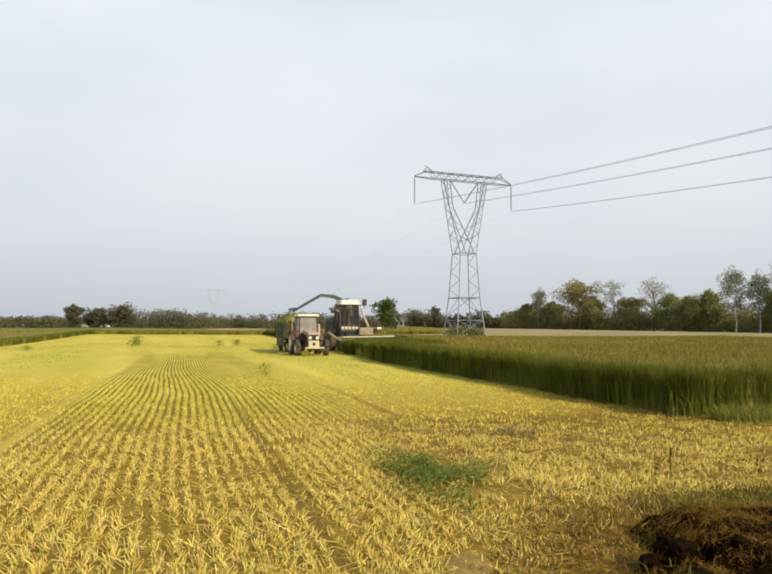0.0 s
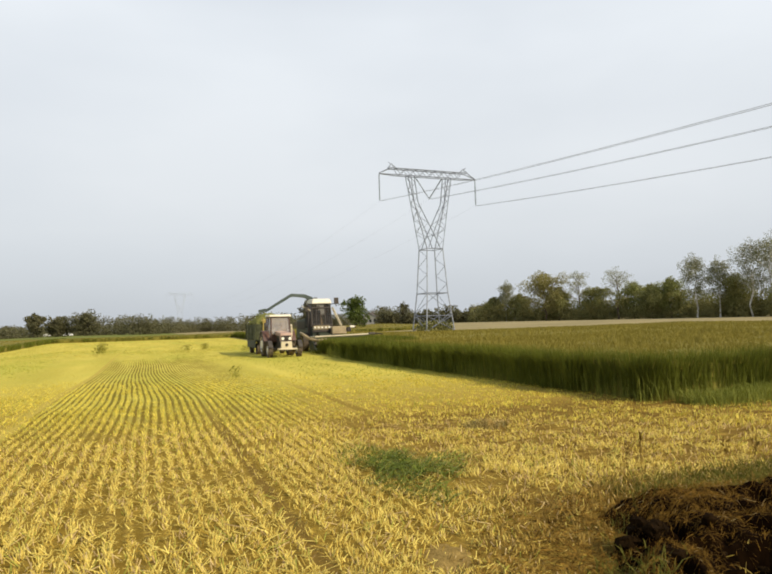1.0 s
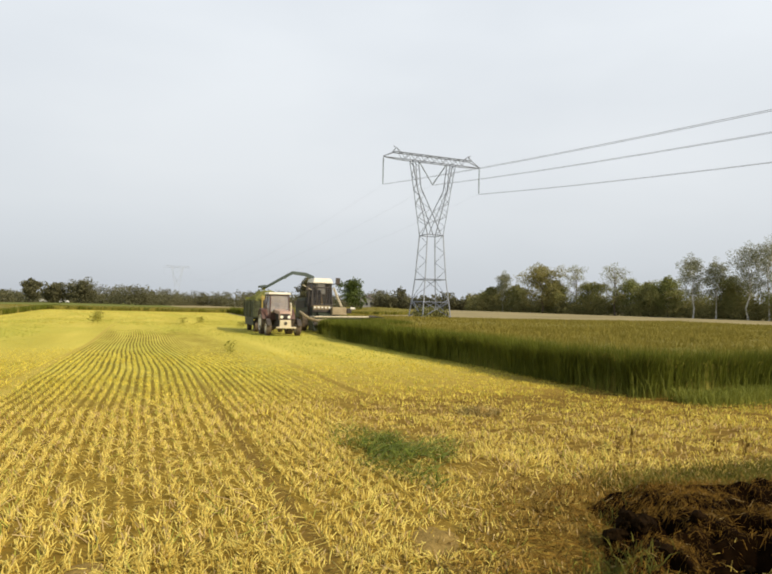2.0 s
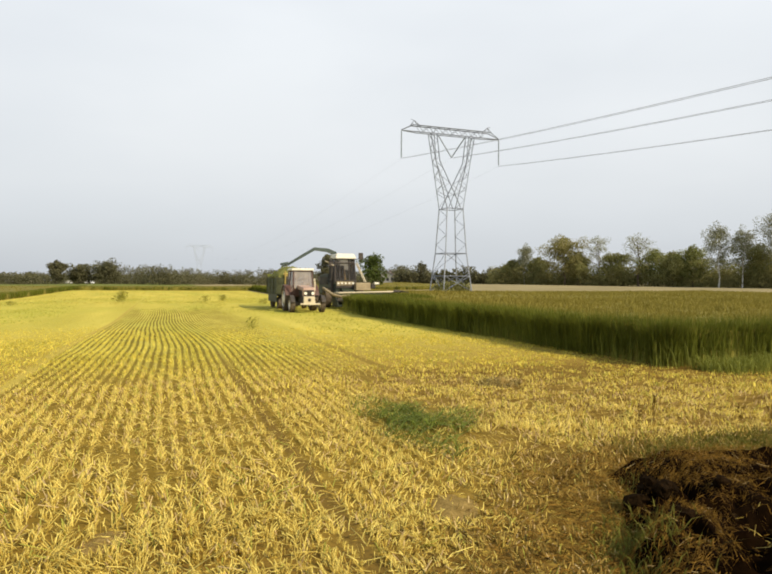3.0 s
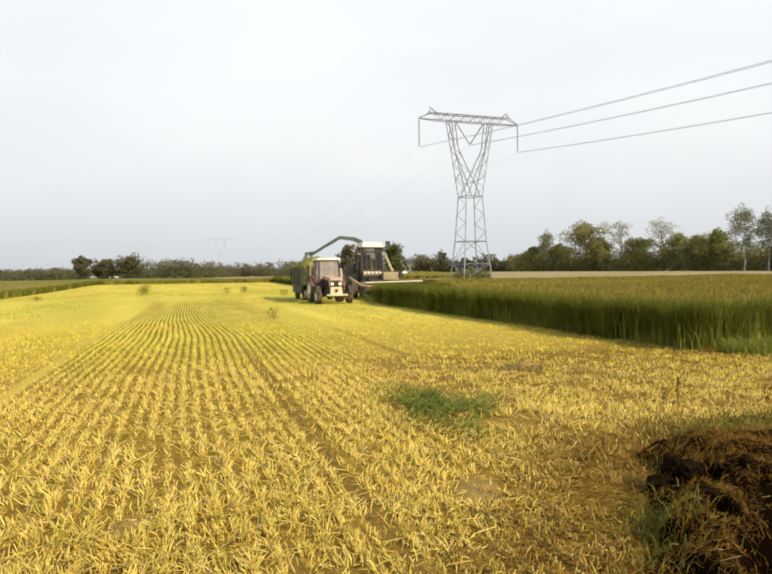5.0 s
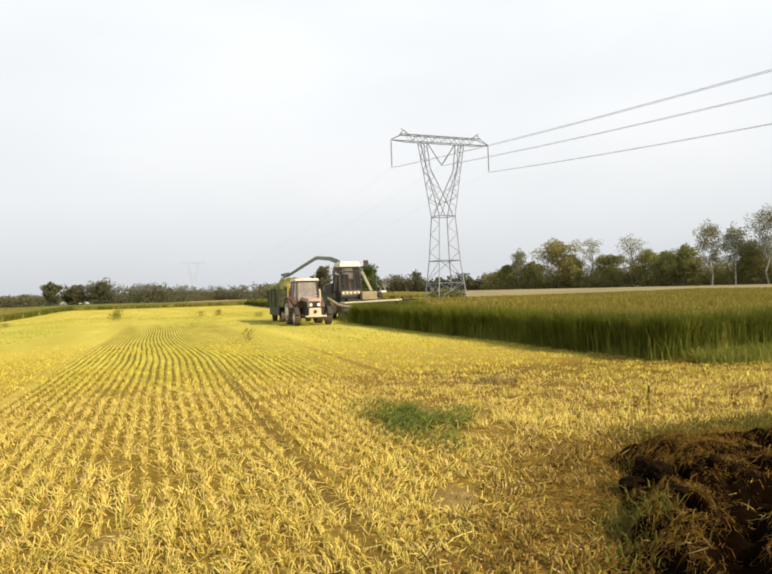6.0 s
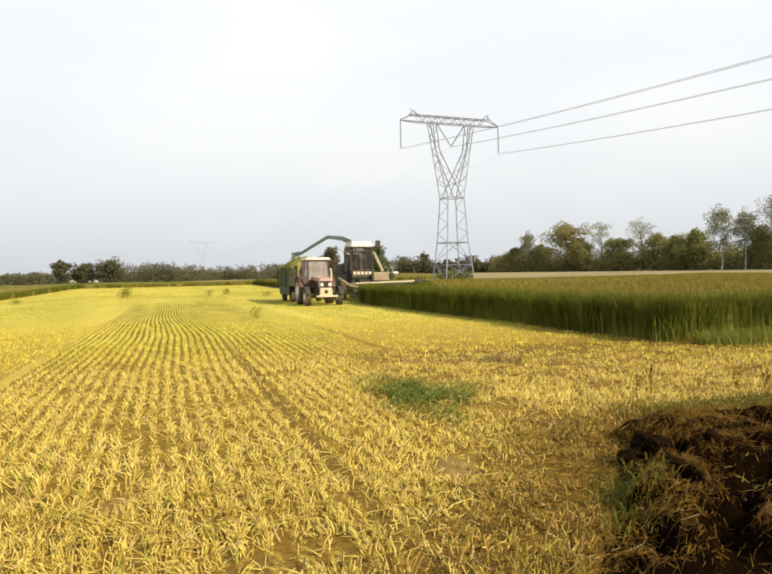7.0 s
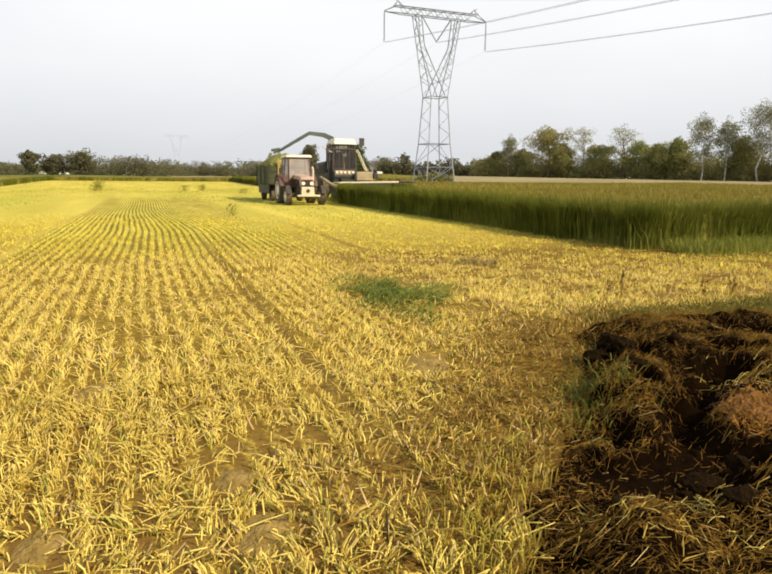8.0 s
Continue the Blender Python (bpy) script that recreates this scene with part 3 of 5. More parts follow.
def edge_stalks():
    """Single paler stalks that stand out along the crop's cut edge."""
    k = 900
    u = rng.uniform(12.0, 41.0, k)
    v = 10.95 - np.abs(rng.normal(0, 0.14, k))
    w = rng.uniform(11.0, 30.0, 300)
    u, v = np.concatenate([u, 12.35 - np.abs(rng.normal(0, 0.15, 300))]), np.concatenate([v, w])
    x, y = to_world(u, v)
    n = len(x)
    tagged(blades("edge_stalks", np.column_stack([x, y, np.zeros(n)]), rng.uniform(0.15, 0.95, n), np.full(n, 0.013), rng.normal(0, 0.12, (n, 2)), M_CROP_LIGHT, "pale green stalks standing along the crop's cut edge"), category="crop")


edge_stalks()


M_TUFT = mat("dull_tuft", (0.44, 0.33, 0.10), 0.7, second=(0.19, 0.15, 0.035), scale=1.5, per_piece=0.7)


def mown_patch():
    """Dark green mown grass left lying on the stubble, and a small brown tuft beyond it."""
    k = 2300
    r, a = rng.random(k) ** 0.75, rng.uniform(0, 2 * np.pi, k)
    r = r * (0.75 + 0.25 * np.sin(3 * a + 1) + 0.12 * np.sin(7 * a))
    px, py = r * np.cos(a) * 0.98, r * np.sin(a) * 1.8
    x, y = 0.55 + px - py * 0.22, 9.15 + 1.05 * py
    gaps = value_noise(x * 0.6 + y * 0.4, y - x, 0.22, 50.0) > 0.30
    x, y = x[gaps], y[gaps]
    k = len(x)
    base = np.column_stack([x, y, rng.uniform(0.0, 0.08, k)])
    lean = rng.normal(0, 0.20, (k, 2)) + np.array([0.10, -0.05])
    tagged(blades("mown_grass", base, rng.uniform(0.03, 0.11, k), np.full(k, 0.014), lean, M_GRASS, "patch of dark green mown grass lying on stubble"), category="grass")
    k = 300
    a, r = rng.uniform(0, 2 * np.pi, k), np.sqrt(rng.random(k))
    base = np.column_stack([2.4 + 0.42 * r * np.cos(a), 12.55 + 0.40 * r * np.sin(a), rng.uniform(0, 0.12, k) * (1 - r)])
    tagged(blades("grass_tuft", base, rng.uniform(0.04, 0.14, k), np.full(k, 0.018), rng.normal(0, 0.12, (k, 2)), M_TUFT, "low dull brownish tuft of grass on stubble"), category="grass")


mown_patch()

M_EARTH = mat("dry_earth", (0.34, 0.235, 0.075), 0.95, second=(0.17, 0.11, 0.03), scale=6.0, bump=0.8, gloss=0.03)


def soil_mound(place, rx, ry, h, label):
    """A low crumbly mound of bare earth."""
    px, py = place
    xs, ys = np.linspace(-1.15, 1.15, 34), np.linspace(-1.15, 1.15, 34)

    def zf(gx, gy):
        r = np.hypot(gx, gy) + 0.35 * (value_noise(gx, gy, 0.4, px) - 0.5)
        return np.where(r < 1, h * (1 - smooth(0.1, 1.0, r)) + 0.25 * h * (value_noise(gx, gy, 0.13, py) - 0.4) * (1 - r), -0.01)
    v, p = grid(xs, ys, zf)
    v = v * np.array([rx, ry, 1.0])
    ob = raw_mesh("soil_mound", v, p, M_EARTH, label=label)
    ob.location = (px, py, float(ground_z(px, py)) + 0.002)
    return tagged(ob, category="soil")


for ex, ey, er in EARTH:
    soil_mound((ex, ey), er, er * 1.6, 0.025, "bare patch of crumbly tan earth among stubble")
soil_mound((2.42, 12.6), 0.36, 0.36, 0.13, "small mound of brown earth thrown up in the stubble")

# ---- bodies from simple solids ----


def solid():
    return bmesh.new()


def box(bm, c, s, taper=1.0, bevel=0.0, taper_y=None):
    """A box centred on c with size s; its top is scaled by taper."""
    ty = taper if taper_y is None else taper_y
    vs = []
    for dz in (-1, 1):
        for dx, dy in ((-1, -1), (1, -1), (1, 1), (-1, 1)):
            kx, ky = (taper, ty) if dz > 0 else (1, 1)
            vs.append(bm.verts.new((c[0] + dx * s[0] / 2 * kx, c[1] + dy * s[1] / 2 * ky, c[2] + dz * s[2] / 2)))
    fs = [bm.faces.new([vs[i] for i in f]) for f in ((3, 2, 1, 0), (4, 5, 6, 7), (0, 1, 5, 4), (1, 2, 6, 5), (2, 3, 7, 6), (3, 0, 4, 7))]
    if bevel:
        es = list({e for f in fs for e in f.edges})
        bmesh.ops.bevel(bm, geom=es, offset=bevel, segments=2, affect="EDGES", profile=0.5)
    return bm


def profile(bm, outline, y0, y1, bevel=0.0):
    """A side outline of (x, z) carried from y0 to y1."""
    a = [bm.verts.new((x, y0, z)) for x, z in outline]
    b = [bm.verts.new((x, y1, z)) for x, z in outline]
    n = len(a)
    fs = [bm.faces.new(a), bm.faces.new(b[::-1])] + [bm.faces.new((a[i], b[i], b[(i + 1) % n], a[(i + 1) % n])) for i in range(n)]
    bmesh.ops.recalc_face_normals(bm, faces=fs)
    if bevel:
        es = list({e for f in fs for e in f.edges})
        bmesh.ops.bevel(bm, geom=es, offset=bevel, segments=2, affect="EDGES", profile=0.5)
    return bm


def rod(bm, p, q, r0, r1=None, seg=8):
    """A round bar from p to q."""
    p, q = Vector(p), Vector(q)
    r1 = r0 if r1 is None else r1
    turn = (q - p).to_track_quat("Z", "Y").to_matrix()
    ring = []
    for c, r in ((p, r0), (q, r1)):
        ring.append([bm.verts.new(c + turn @ Vector((r * math.cos(2 * math.pi * k / seg), r * math.sin(2 * math.pi * k / seg), 0))) for k in range(seg)])
    for k in range(seg):
        bm.faces.new((ring[0][k], ring[0][(k + 1) % seg], ring[1][(k + 1) % seg], ring[1][k]))
    bm.faces.new(ring[0][::-1])
    bm.faces.new(ring[1])
    return bm


def bent_rod(bm, pts, r, seg=8):
    for p, q in zip(pts, pts[1:]):
        rod(bm, p, q, r, seg=seg)
    return bm


def lathe(bm, outline, seg=28):
    """An outline of (radius, y) turned round the y axis."""
    rings = [[bm.verts.new((r * math.cos(2 * math.pi * k / seg), y, r * math.sin(2 * math.pi * k / seg))) for k in range(seg)] for r, y in outline]
    for a, b in zip(rings, rings[1:]):
        for k in range(seg):
            bm.faces.new((a[k], a[(k + 1) % seg], b[(k + 1) % seg], b[k]))
    for f in (rings[0][::-1], rings[-1]):
        bm.faces.new(f)
    bmesh.ops.recalc_face_normals(bm, faces=bm.faces)
    return bm


def part(name, bm, material, parent, label="", smooth_shade=False):
    me = bpy.data.meshes.new(name)
    bm.to_mesh(me)
    bm.free()
    me.materials.append(material)
    if smooth_shade:
        for p in me.polygons:
            p.use_smooth = True
    ob = new(name, me)
    ob.parent = parent
    return tagged(ob, label)


# ---- power line ----
LINE = 20.6                        # the line's direction, degrees left of +y
LS, LC = math.sin(radians(LINE)), math.cos(radians(LINE))
STEEL, GLASS_DISC = M_STEEL, M_INSUL
# steel lightened to paint in the haze before the far pylon
STEEL_FAR = mat("hazy_far_steel", (0.46, 0.50, 0.54), 0.7, scale=0.3)
PYLON = (14.56, 123.7)
SPAN = 430.0


def truss(bm, a, b, bays, r=0.06, brace=0.035, open_front=False):
    """A four-legged lattice column from square a to square b (each: centre, half size along x, half along y)."""
    (ca, ax, ay), (cb, bx, by) = a, b
    for sx, sy in ((-1, -1), (1, -1), (1, 1), (-1, 1)):
        rod(bm, (ca[0] + sx * ax, ca[1] + sy * ay, ca[2]), (cb[0] + sx * bx, cb[1] + sy * by, cb[2]), r, seg=4)
    sides = [((-1, -1), (1, -1)), ((1, -1), (1, 1)), ((1, 1), (-1, 1)), ((-1, 1), (-1, -1))]

    def at(s, f):
        c = Vector(ca).lerp(Vector(cb), f)
        return c + Vector((s[0] * (ax + (bx - ax) * f), s[1] * (ay + (by - ay) * f), 0))
    for k in range(bays):
        f0, f1 = k / bays, (k + 1) / bays
        for n, (s, t) in enumerate(sides):
            if open_front and n % 2 == 0:
                continue
            if (k + n) % 2:
                s, t = t, s
            rod(bm, at(s, f0), at(t, f1), brace, seg=4)
    return bm


def build_pylon(label, detail=True):
    """Lattice pylon with a narrow waist, a V of two columns and one level cross-arm; x lies along the cross-arm."""
    root = tagged(new("pylon"), label, "pylon", "pylons of the power line")
    k = 1.0 if detail else 0.45
    M_STEEL, M_INSUL = (STEEL, GLASS_DISC) if detail else (STEEL_FAR, STEEL_FAR)
    bm = solid()
    truss(bm, ((0, 0, 0.2), 2.9, 2.9), ((0, 0, 7.4), 2.15, 2.15), 2, 0.11 * k, 0.055 * k)
    truss(bm, ((0, 0, 7.4), 2.15, 2.15), ((0, 0, 15.7), 1.65, 1.65), 5, 0.10 * k, 0.05 * k, True)
    for z, h in ((3.2, 2.6), (7.4, 2.15), (15.7, 1.65)):
        for s, t in (((-h, -h), (h, -h)), ((h, -h), (h, h)), ((h, h), (-h, h)), ((-h, h), (-h, -h))):
            rod(bm, (*s, z), (*t, z), 0.075 * k, seg=4)
    for s in (-1, 1):
        rod(bm, (-2.9, s * 2.9, 0.4), (2.6, s * 2.6, 3.2), 0.06 * k, seg=4)
        rod(bm, (2.9, s * 2.9, 0.4), (-2.6, s * 2.6, 3.2), 0.06 * k, seg=4)
        rod(bm, (s * 2.9, -2.9, 0.4), (s * 2.6, 2.6, 3.2), 0.06 * k, seg=4)
        rod(bm, (s * 2.9, 2.9, 0.4), (s * 2.6, -2.6, 3.2), 0.06 * k, seg=4)
    part("lattice_tower", bm, M_STEEL, root)
    for s in (-1, 1):
        bm = solid()
        # outer chords run straight from the waist, inner chords meet in the middle
        for sy in (-1, 1):
            outer = [(s * 1.65, sy * 1.65, 15.7), (s * 3.6, sy * 0.75, 24.6), (s * 4.55, sy * 0.6, 29.4)]
            inner = [(-s * 1.2, sy * 1.5, 15.9), (0, sy * 1.3, 18.6), (s * 2.75, sy * 0.75, 24.4), (s * 3.3, sy * 0.6, 29.4)]
            for line in (outer, inner):
                for p, q in zip(line, line[1:]):
                    rod(bm, p, q, 0.085 * k, seg=4)
            for j in range(9):
                f = j / 9

                def on(line, f):
                    z = 18.0 + 11.4 * f
                    for p, q in zip(line, line[1:]):
                        if p[2] <= z <= q[2]:
                            g = (z - p[2]) / (q[2] - p[2])
                            return Vector(p).lerp(Vector(q), g)
                    return Vector(line[-1])
                a, b = (outer, inner) if j % 2 else (inner, outer)
                rod(bm, on(a, f), on(b, f + 1 / 9), 0.045 * k, seg=4)
        for j in range(10):
            z0, z1 = 16 + 1.34 * j, 16 + 1.34 * (j + 1)
            g0, g1 = (z0 - 15.7) / 13.7, (z1 - 15.7) / 13.7
            w0, w1 = 1.65 - 1.05 * g0, 1.65 - 1.05 * g1
            x0, x1 = s * (1.65 + 2.9 * g0), s * (1.65 + 2.9 * g1)
            rod(bm, (x0, -w0 if j % 2 else w0, z0), (x1, w1 if j % 2 else -w1, z1), 0.045 * k, seg=4)
        part("column", bm, M_STEEL, root)
    bm = solid()
    for sy in (-0.55, 0.55):
        rod(bm, (-8.0, sy, 30.6), (8.0, sy, 30.6), 0.09 * k, seg=4)
        rod(bm, (-7.0, sy, 29.4), (7.0, sy, 29.4), 0.08 * k, seg=4)
        for s in (-1, 1):
            rod(bm, (s * 7.0, sy, 29.4), (s * 10.15, 0, 29.5), 0.08 * k, seg=4)
            rod(bm, (s * 8.0, sy, 30.6), (s * 10.15, 0, 29.6), 0.08 * k, seg=4)
        for j in range(14):
            x0, x1 = -7.0 + j, -6.0 + j
            rod(bm, (x0, sy, 29.4 if j % 2 else 30.6), (x1, sy, 30.6 if j % 2 else 29.4), 0.045 * k, seg=4)
    for j in range(14):
        rod(bm, (-7.0 + j, -0.55 if j % 2 else 0.55, 30.6), (-6.0 + j, 0.55 if j % 2 else -0.55, 30.6), 0.04 * k, seg=4)
    part("crossarm", bm, M_STEEL, root)
    for s in (-1, 1):
        bm = solid()
        for dx in (-0.7, 0.9):
            for sy in (-0.4, 0.4):
                rod(bm, (s * 7.4 + dx * s, sy, 30.6), (s * 7.6, 0, 31.5), 0.06 * k, seg=4)
        rod(bm, (s * 7.6, 0, 31.4), (s * 8.2, 0, 31.7), 0.06 * k, seg=4)
        part("earth_wire_peak", bm, M_STEEL, root)
    for s in (-1, 1):
        part("insulator_string", insulator((s * 10.15, 0, 29.5), (s * 10.15, 0, 24.5), k), M_INSUL, root)
        part("insulator_string", insulator((s * 2.9, 0, 29.4), (0, 0, 25.3), k), M_INSUL, root)
    if detail:
        for sx in (-1, 1):
            for sy in (-1, 1):
                part("footing", box(solid(), (sx * 2.95, sy * 2.95, 0.15), (0.9, 0.9, 0.7), 0.8, 0.03), M_CONC, root)
    return root


def insulator(p, q, k=1.0):
    bm = solid()
    p, q = Vector(p), Vector(q)
    rod(bm, p, q, 0.05 * k, seg=6)
    n = 16
    for j in range(n):
        c = p.lerp(q, 0.08 + 0.86 * j / (n - 1))
        d = (q - p).normalized() * 0.06
        rod(bm, c - d, c + d, 0.15 * k, 0.09 * k, seg=8)
    return bm


near_pylon = build_pylon("grey galvanised steel lattice pylon standing beyond the crop")
py_z = float(ground_z(*PYLON))
near_pylon.matrix_world = pose(PYLON[0], PYLON[1], py_z - 0.3, 0, 0, LINE)
for s in (-1, 1):
    far_pylon = build_pylon("distant grey steel lattice pylon of the power line", False) if s > 0 else copy_thing(near_pylon, Matrix.Identity(4))
    far_pylon.matrix_world = pose(PYLON[0] - s * SPAN * LS, PYLON[1] + s * SPAN * LC, py_z - 0.5 if s > 0 else -0.2, 0, 0, LINE)
    if s < 0:
        tagged(far_pylon, "grey steel lattice pylon at the line's near end")


def conductor(name, x, z, along, sag, r, label, twin=0.0):
    """Wires hanging between two pylons; twin: half the spacing of a bundle of two."""
    root = tagged(new(name), label, "cable", "wires of the power line")
    for dx in ((-twin, twin) if twin else (0.0,)):
        pts = []
        for j in range(41):
            f = j / 40
            d = along * SPAN * f
            zz = z + py_z - 0.3 - sag * 4 * f * (1 - f)
            pts.append((PYLON[0] + (x + dx) * LC - d * LS, PYLON[1] + (x + dx) * LS + d * LC, zz))
        bm = solid()
        bent_rod(bm, pts, r, 5)
        part("wire", bm, M_WIRE, root)


for along in (-1, 1):
    for x, z in ((-10.15, 24.4), (0.0, 25.2), (10.15, 24.4)):
        conductor("conductor", x, z, along, 11.2, 0.022 if along < 0 else 0.004, "twin aluminium conductors hanging from the pylon", 0.22)

# ---- trees ----


def az(deg, d):
    return d * math.sin(radians(deg)), d * math.cos(radians(deg))


def crown_leaves(clumps, count, size, parent, material, name="crown", label="", kind="stuff"):
    """A crown of many small leaf sprays spread through and over uneven clumps (centre x, y, z, radius, flattening)."""
    c = np.array(clumps, float)
    wgt = c[:, 3] ** 2
    pick = rng.choice(len(c), count, p=wgt / wgt.sum())
    d = rng.normal(0, 1, (count, 3))
    d /= np.linalg.norm(d, axis=1)[:, None]
    rad = c[pick, 3] * rng.uniform(0.25, 1.0, count) ** 0.5 * (1 + 0.25 * np.sin(d[:, 0] * 5 + pick) * np.sin(d[:, 2] * 6))
    p = c[pick, :3] + d * rad[:, None] * np.column_stack([np.ones(count), np.ones(count), c[pick, 4]])
    a, b = rng.normal(0, 1, (count, 3)), rng.normal(0, 1, (count, 3))
    a /= np.linalg.norm(a, axis=1)[:, None]
    b = np.cross(a, b)
    b /= np.linalg.norm(b, axis=1)[:, None]
    s = size * rng.uniform(0.5, 1.3, count)[:, None]
    v = np.stack([p - a * s, p + b * s * 0.6, p + a * s, p - b * s * 0.6], 1)
    i = np.arange(count)[:, None] * 4
    return raw_mesh(name, v, [i + np.array([[0, 1, 2, 3]])], material, kind, label, parent)


def tree(label, place, height, width, material, bark, trunk_share=0.3, leaves=1600, leaf=0.35, sparse=False, seed=0, limbs=7):
    """A tapered trunk with limbs, and a crown of small sprays round the limb ends."""
    r = random.Random(seed)
    root = tagged(new("tree"), label, "tree")
    x, y = place
    root.location = (x, y, float(ground_z(x, y)) - 0.1)
    bm = solid()
    pts = [Vector((0, 0, 0))]
    n = 6
    for k in range(1, n + 1):
        pts.append(Vector((r.gauss(0, 0.02) * height, r.gauss(0, 0.02) * height, height * 0.88 * k / n)))
    tr = (0.008 if bark is M_BIRCH else 0.014) * height + 0.04
    for k in range(n):
        rod(bm, pts[k], pts[k + 1], tr * (1 - k / n) + 0.03, tr * (1 - (k + 1) / n) + 0.03, 7)
    clumps = []
    for k in range(limbs):
        f = trunk_share + (0.92 - trunk_share) * (k + 0.5) / limbs
        s = pts[0].lerp(pts[-1], f)
        ang = k * 2.4 + r.uniform(-0.5, 0.5)
        env = math.sin(math.pi * min(0.97, (f - trunk_share) / (1 - trunk_share) * 0.8 + 0.2)) ** 0.7
        reach = width / 2 * env * r.uniform(0.55, 0.95)
        e = s + Vector((math.cos(ang) * reach, math.sin(ang) * reach, reach * r.uniform(0.35, 0.9)))
        e.z = min(e.z, height * 0.93)
        m = s.lerp(e, 0.5) + Vector((0, 0, 0.06 * reach))
        rod(bm, s, m, tr * 0.35 * (1 - f) + 0.05, tr * 0.22 * (1 - f) + 0.04, 5)
        rod(bm, m, e, tr * 0.22 * (1 - f) + 0.04, 0.02, 5)
        for j in range(2):
            e2 = m + Vector((r.uniform(-1, 1), r.uniform(-1, 1), r.uniform(0.2, 1))) * reach * 0.5
            rod(bm, m, e2, 0.04, 0.015, 4)
            clumps.append((*e2, width * r.uniform(0.09, 0.15), 0.8))
        clumps.append((*e, width * r.uniform(0.12, 0.22) * (1.0 if sparse else 1.25), 0.8))
        if not sparse:
            low = s.lerp(e, 0.6)
            clumps.append((low.x, low.y, low.z - reach * 0.25, width * r.uniform(0.12, 0.2), 1.1))
    if not sparse:
        clumps.append((0, 0, height * (trunk_share + 0.35), width * 0.34, 0.9))
        clumps.append((0, 0, height * 0.8, width * 0.24, 0.9))
        # the crown closes over the limbs
        for k in range(12):
            ang, out, up = r.uniform(0, 6.28), math.sqrt(r.random()) * 0.36 * width, r.uniform(0.42, 0.84)
            if up > 0.62:
                out *= 1.0 - 1.6 * (up - 0.62)
            clumps.append((math.cos(ang) * out, math.sin(ang) * out, height * up, width * r.uniform(0.10, 0.17), 0.9))
    clumps.append((pts[-1].x, pts[-1].y, height * 0.93, width * 0.13, 0.8))
    part("trunk", bm, bark, root)
    crown_leaves(clumps, leaves, leaf, root, material)
    return root


def bushes(name, places, material, label, count, leaf, category="bushes", kind="stuff"):
    """A belt of undergrowth: clumps of leaf sprays standing on the ground. places: (x, y, height, width)."""
    clumps = []
    for k, (x, y, h, w) in enumerate(places):
        z = float(ground_z(x, y))
        r = random.Random(k)
        for j in range(4):
            f = r.uniform(0.15, 0.8)
            clumps.append((x + r.uniform(-w, w) * 0.35, y + r.uniform(-w, w) * 0.3, z + h * f, min(w * 0.3, h * (0.98 - f) + 0.2), 1.0))
        clumps.append((x, y, z + h * 0.25, w * 0.4, 0.6))
    ob = crown_leaves(clumps, count, leaf, None, material, name, label, kind)
    return tagged(ob, category=category)


FINE = "grey-green birch with a slender pale trunk at the field's edge"
SPARSE = "thinly leaved tree with bare branches at the field's edge"
DENSE = "dense rounded green tree at the field's far edge"
RIGHT = [  # azimuth, distance, height, width, kind
    (12.95, 215, 13.8, 6.0, "birch"), (11.9, 218, 8.0, 7.5, "dense"), (14.1, 214, 9.0, 7.0, "dense"),
    (16.2, 205, 14.6, 13.0, "olive"), (17.3, 205, 10.0, 9.0, "dense"), (18.9, 205, 15.2, 9.0, "sparse"), (20.3, 200, 9.5, 9.0, "dense"),
    (22.0, 195, 15.2, 9.5, "sparse"), (23.2, 195, 10.0, 11.0, "mid"), (24.6, 190, 9.4, 9.0, "dense"), (26.0, 188, 11.0, 9.0, "mid"),
    (27.8, 180, 16.8, 7.5, "birch"), (29.4, 178, 15.5, 7.0, "birch"), (30.6, 178, 10.5, 9.0, "dense"), (31.6, 174, 19.0, 9.0, "birch"),
    (33.0, 172, 20.0, 10.0, "birch"), (34.6, 170, 15.0, 10.0, "mid")]
for k, (a, d, h, w, sort) in enumerate(RIGHT):
    pl = az(a, d)
    if sort == "birch":
        tree(FINE, pl, h, w, M_LEAF_BIRCH, M_BIRCH, 0.30, 6500, 0.15, seed=k + 3, limbs=12)
    elif sort == "sparse":
        tree(SPARSE, pl, h, w, M_LEAF_DARK, M_BARK, 0.26, 3600, 0.13, True, seed=k + 3, limbs=15)
    elif sort == "olive":
        tree("dense olive-green tree with a broad crown", pl, h, w, M_LEAF_OLIVE, M_BARK, 0.08, 14000, 0.20, seed=k + 3, limbs=9)
    elif sort == "mid":
        tree(DENSE, pl, h, w, M_LEAF_MID, M_BARK, 0.06, 10000, 0.20, seed=k + 3)
    else:
        tree(DENSE, pl, h, w, M_LEAF_DARK, M_BARK, 0.06, 10000, 0.20, seed=k + 3)
rr = random.Random(5)
bushes("undergrowth", [(*az(10.7 + 1.1 * k, 219 - k * 2.2), rr.uniform(4.0, 7.5), rr.uniform(7, 10)) for k in range(24)], M_LEAF_OLIVE, "olive undergrowth under the row of trees", 36000, 0.20)
bushes("undergrowth", [(*az(10.5 + 0.55 * k, 222 - k * 1.1), rr.uniform(5.0, 8.0), rr.uniform(7, 10)) for k in range(48)], M_LEAF_DARK, "dark undergrowth under the row of trees", 52000, 0.26)
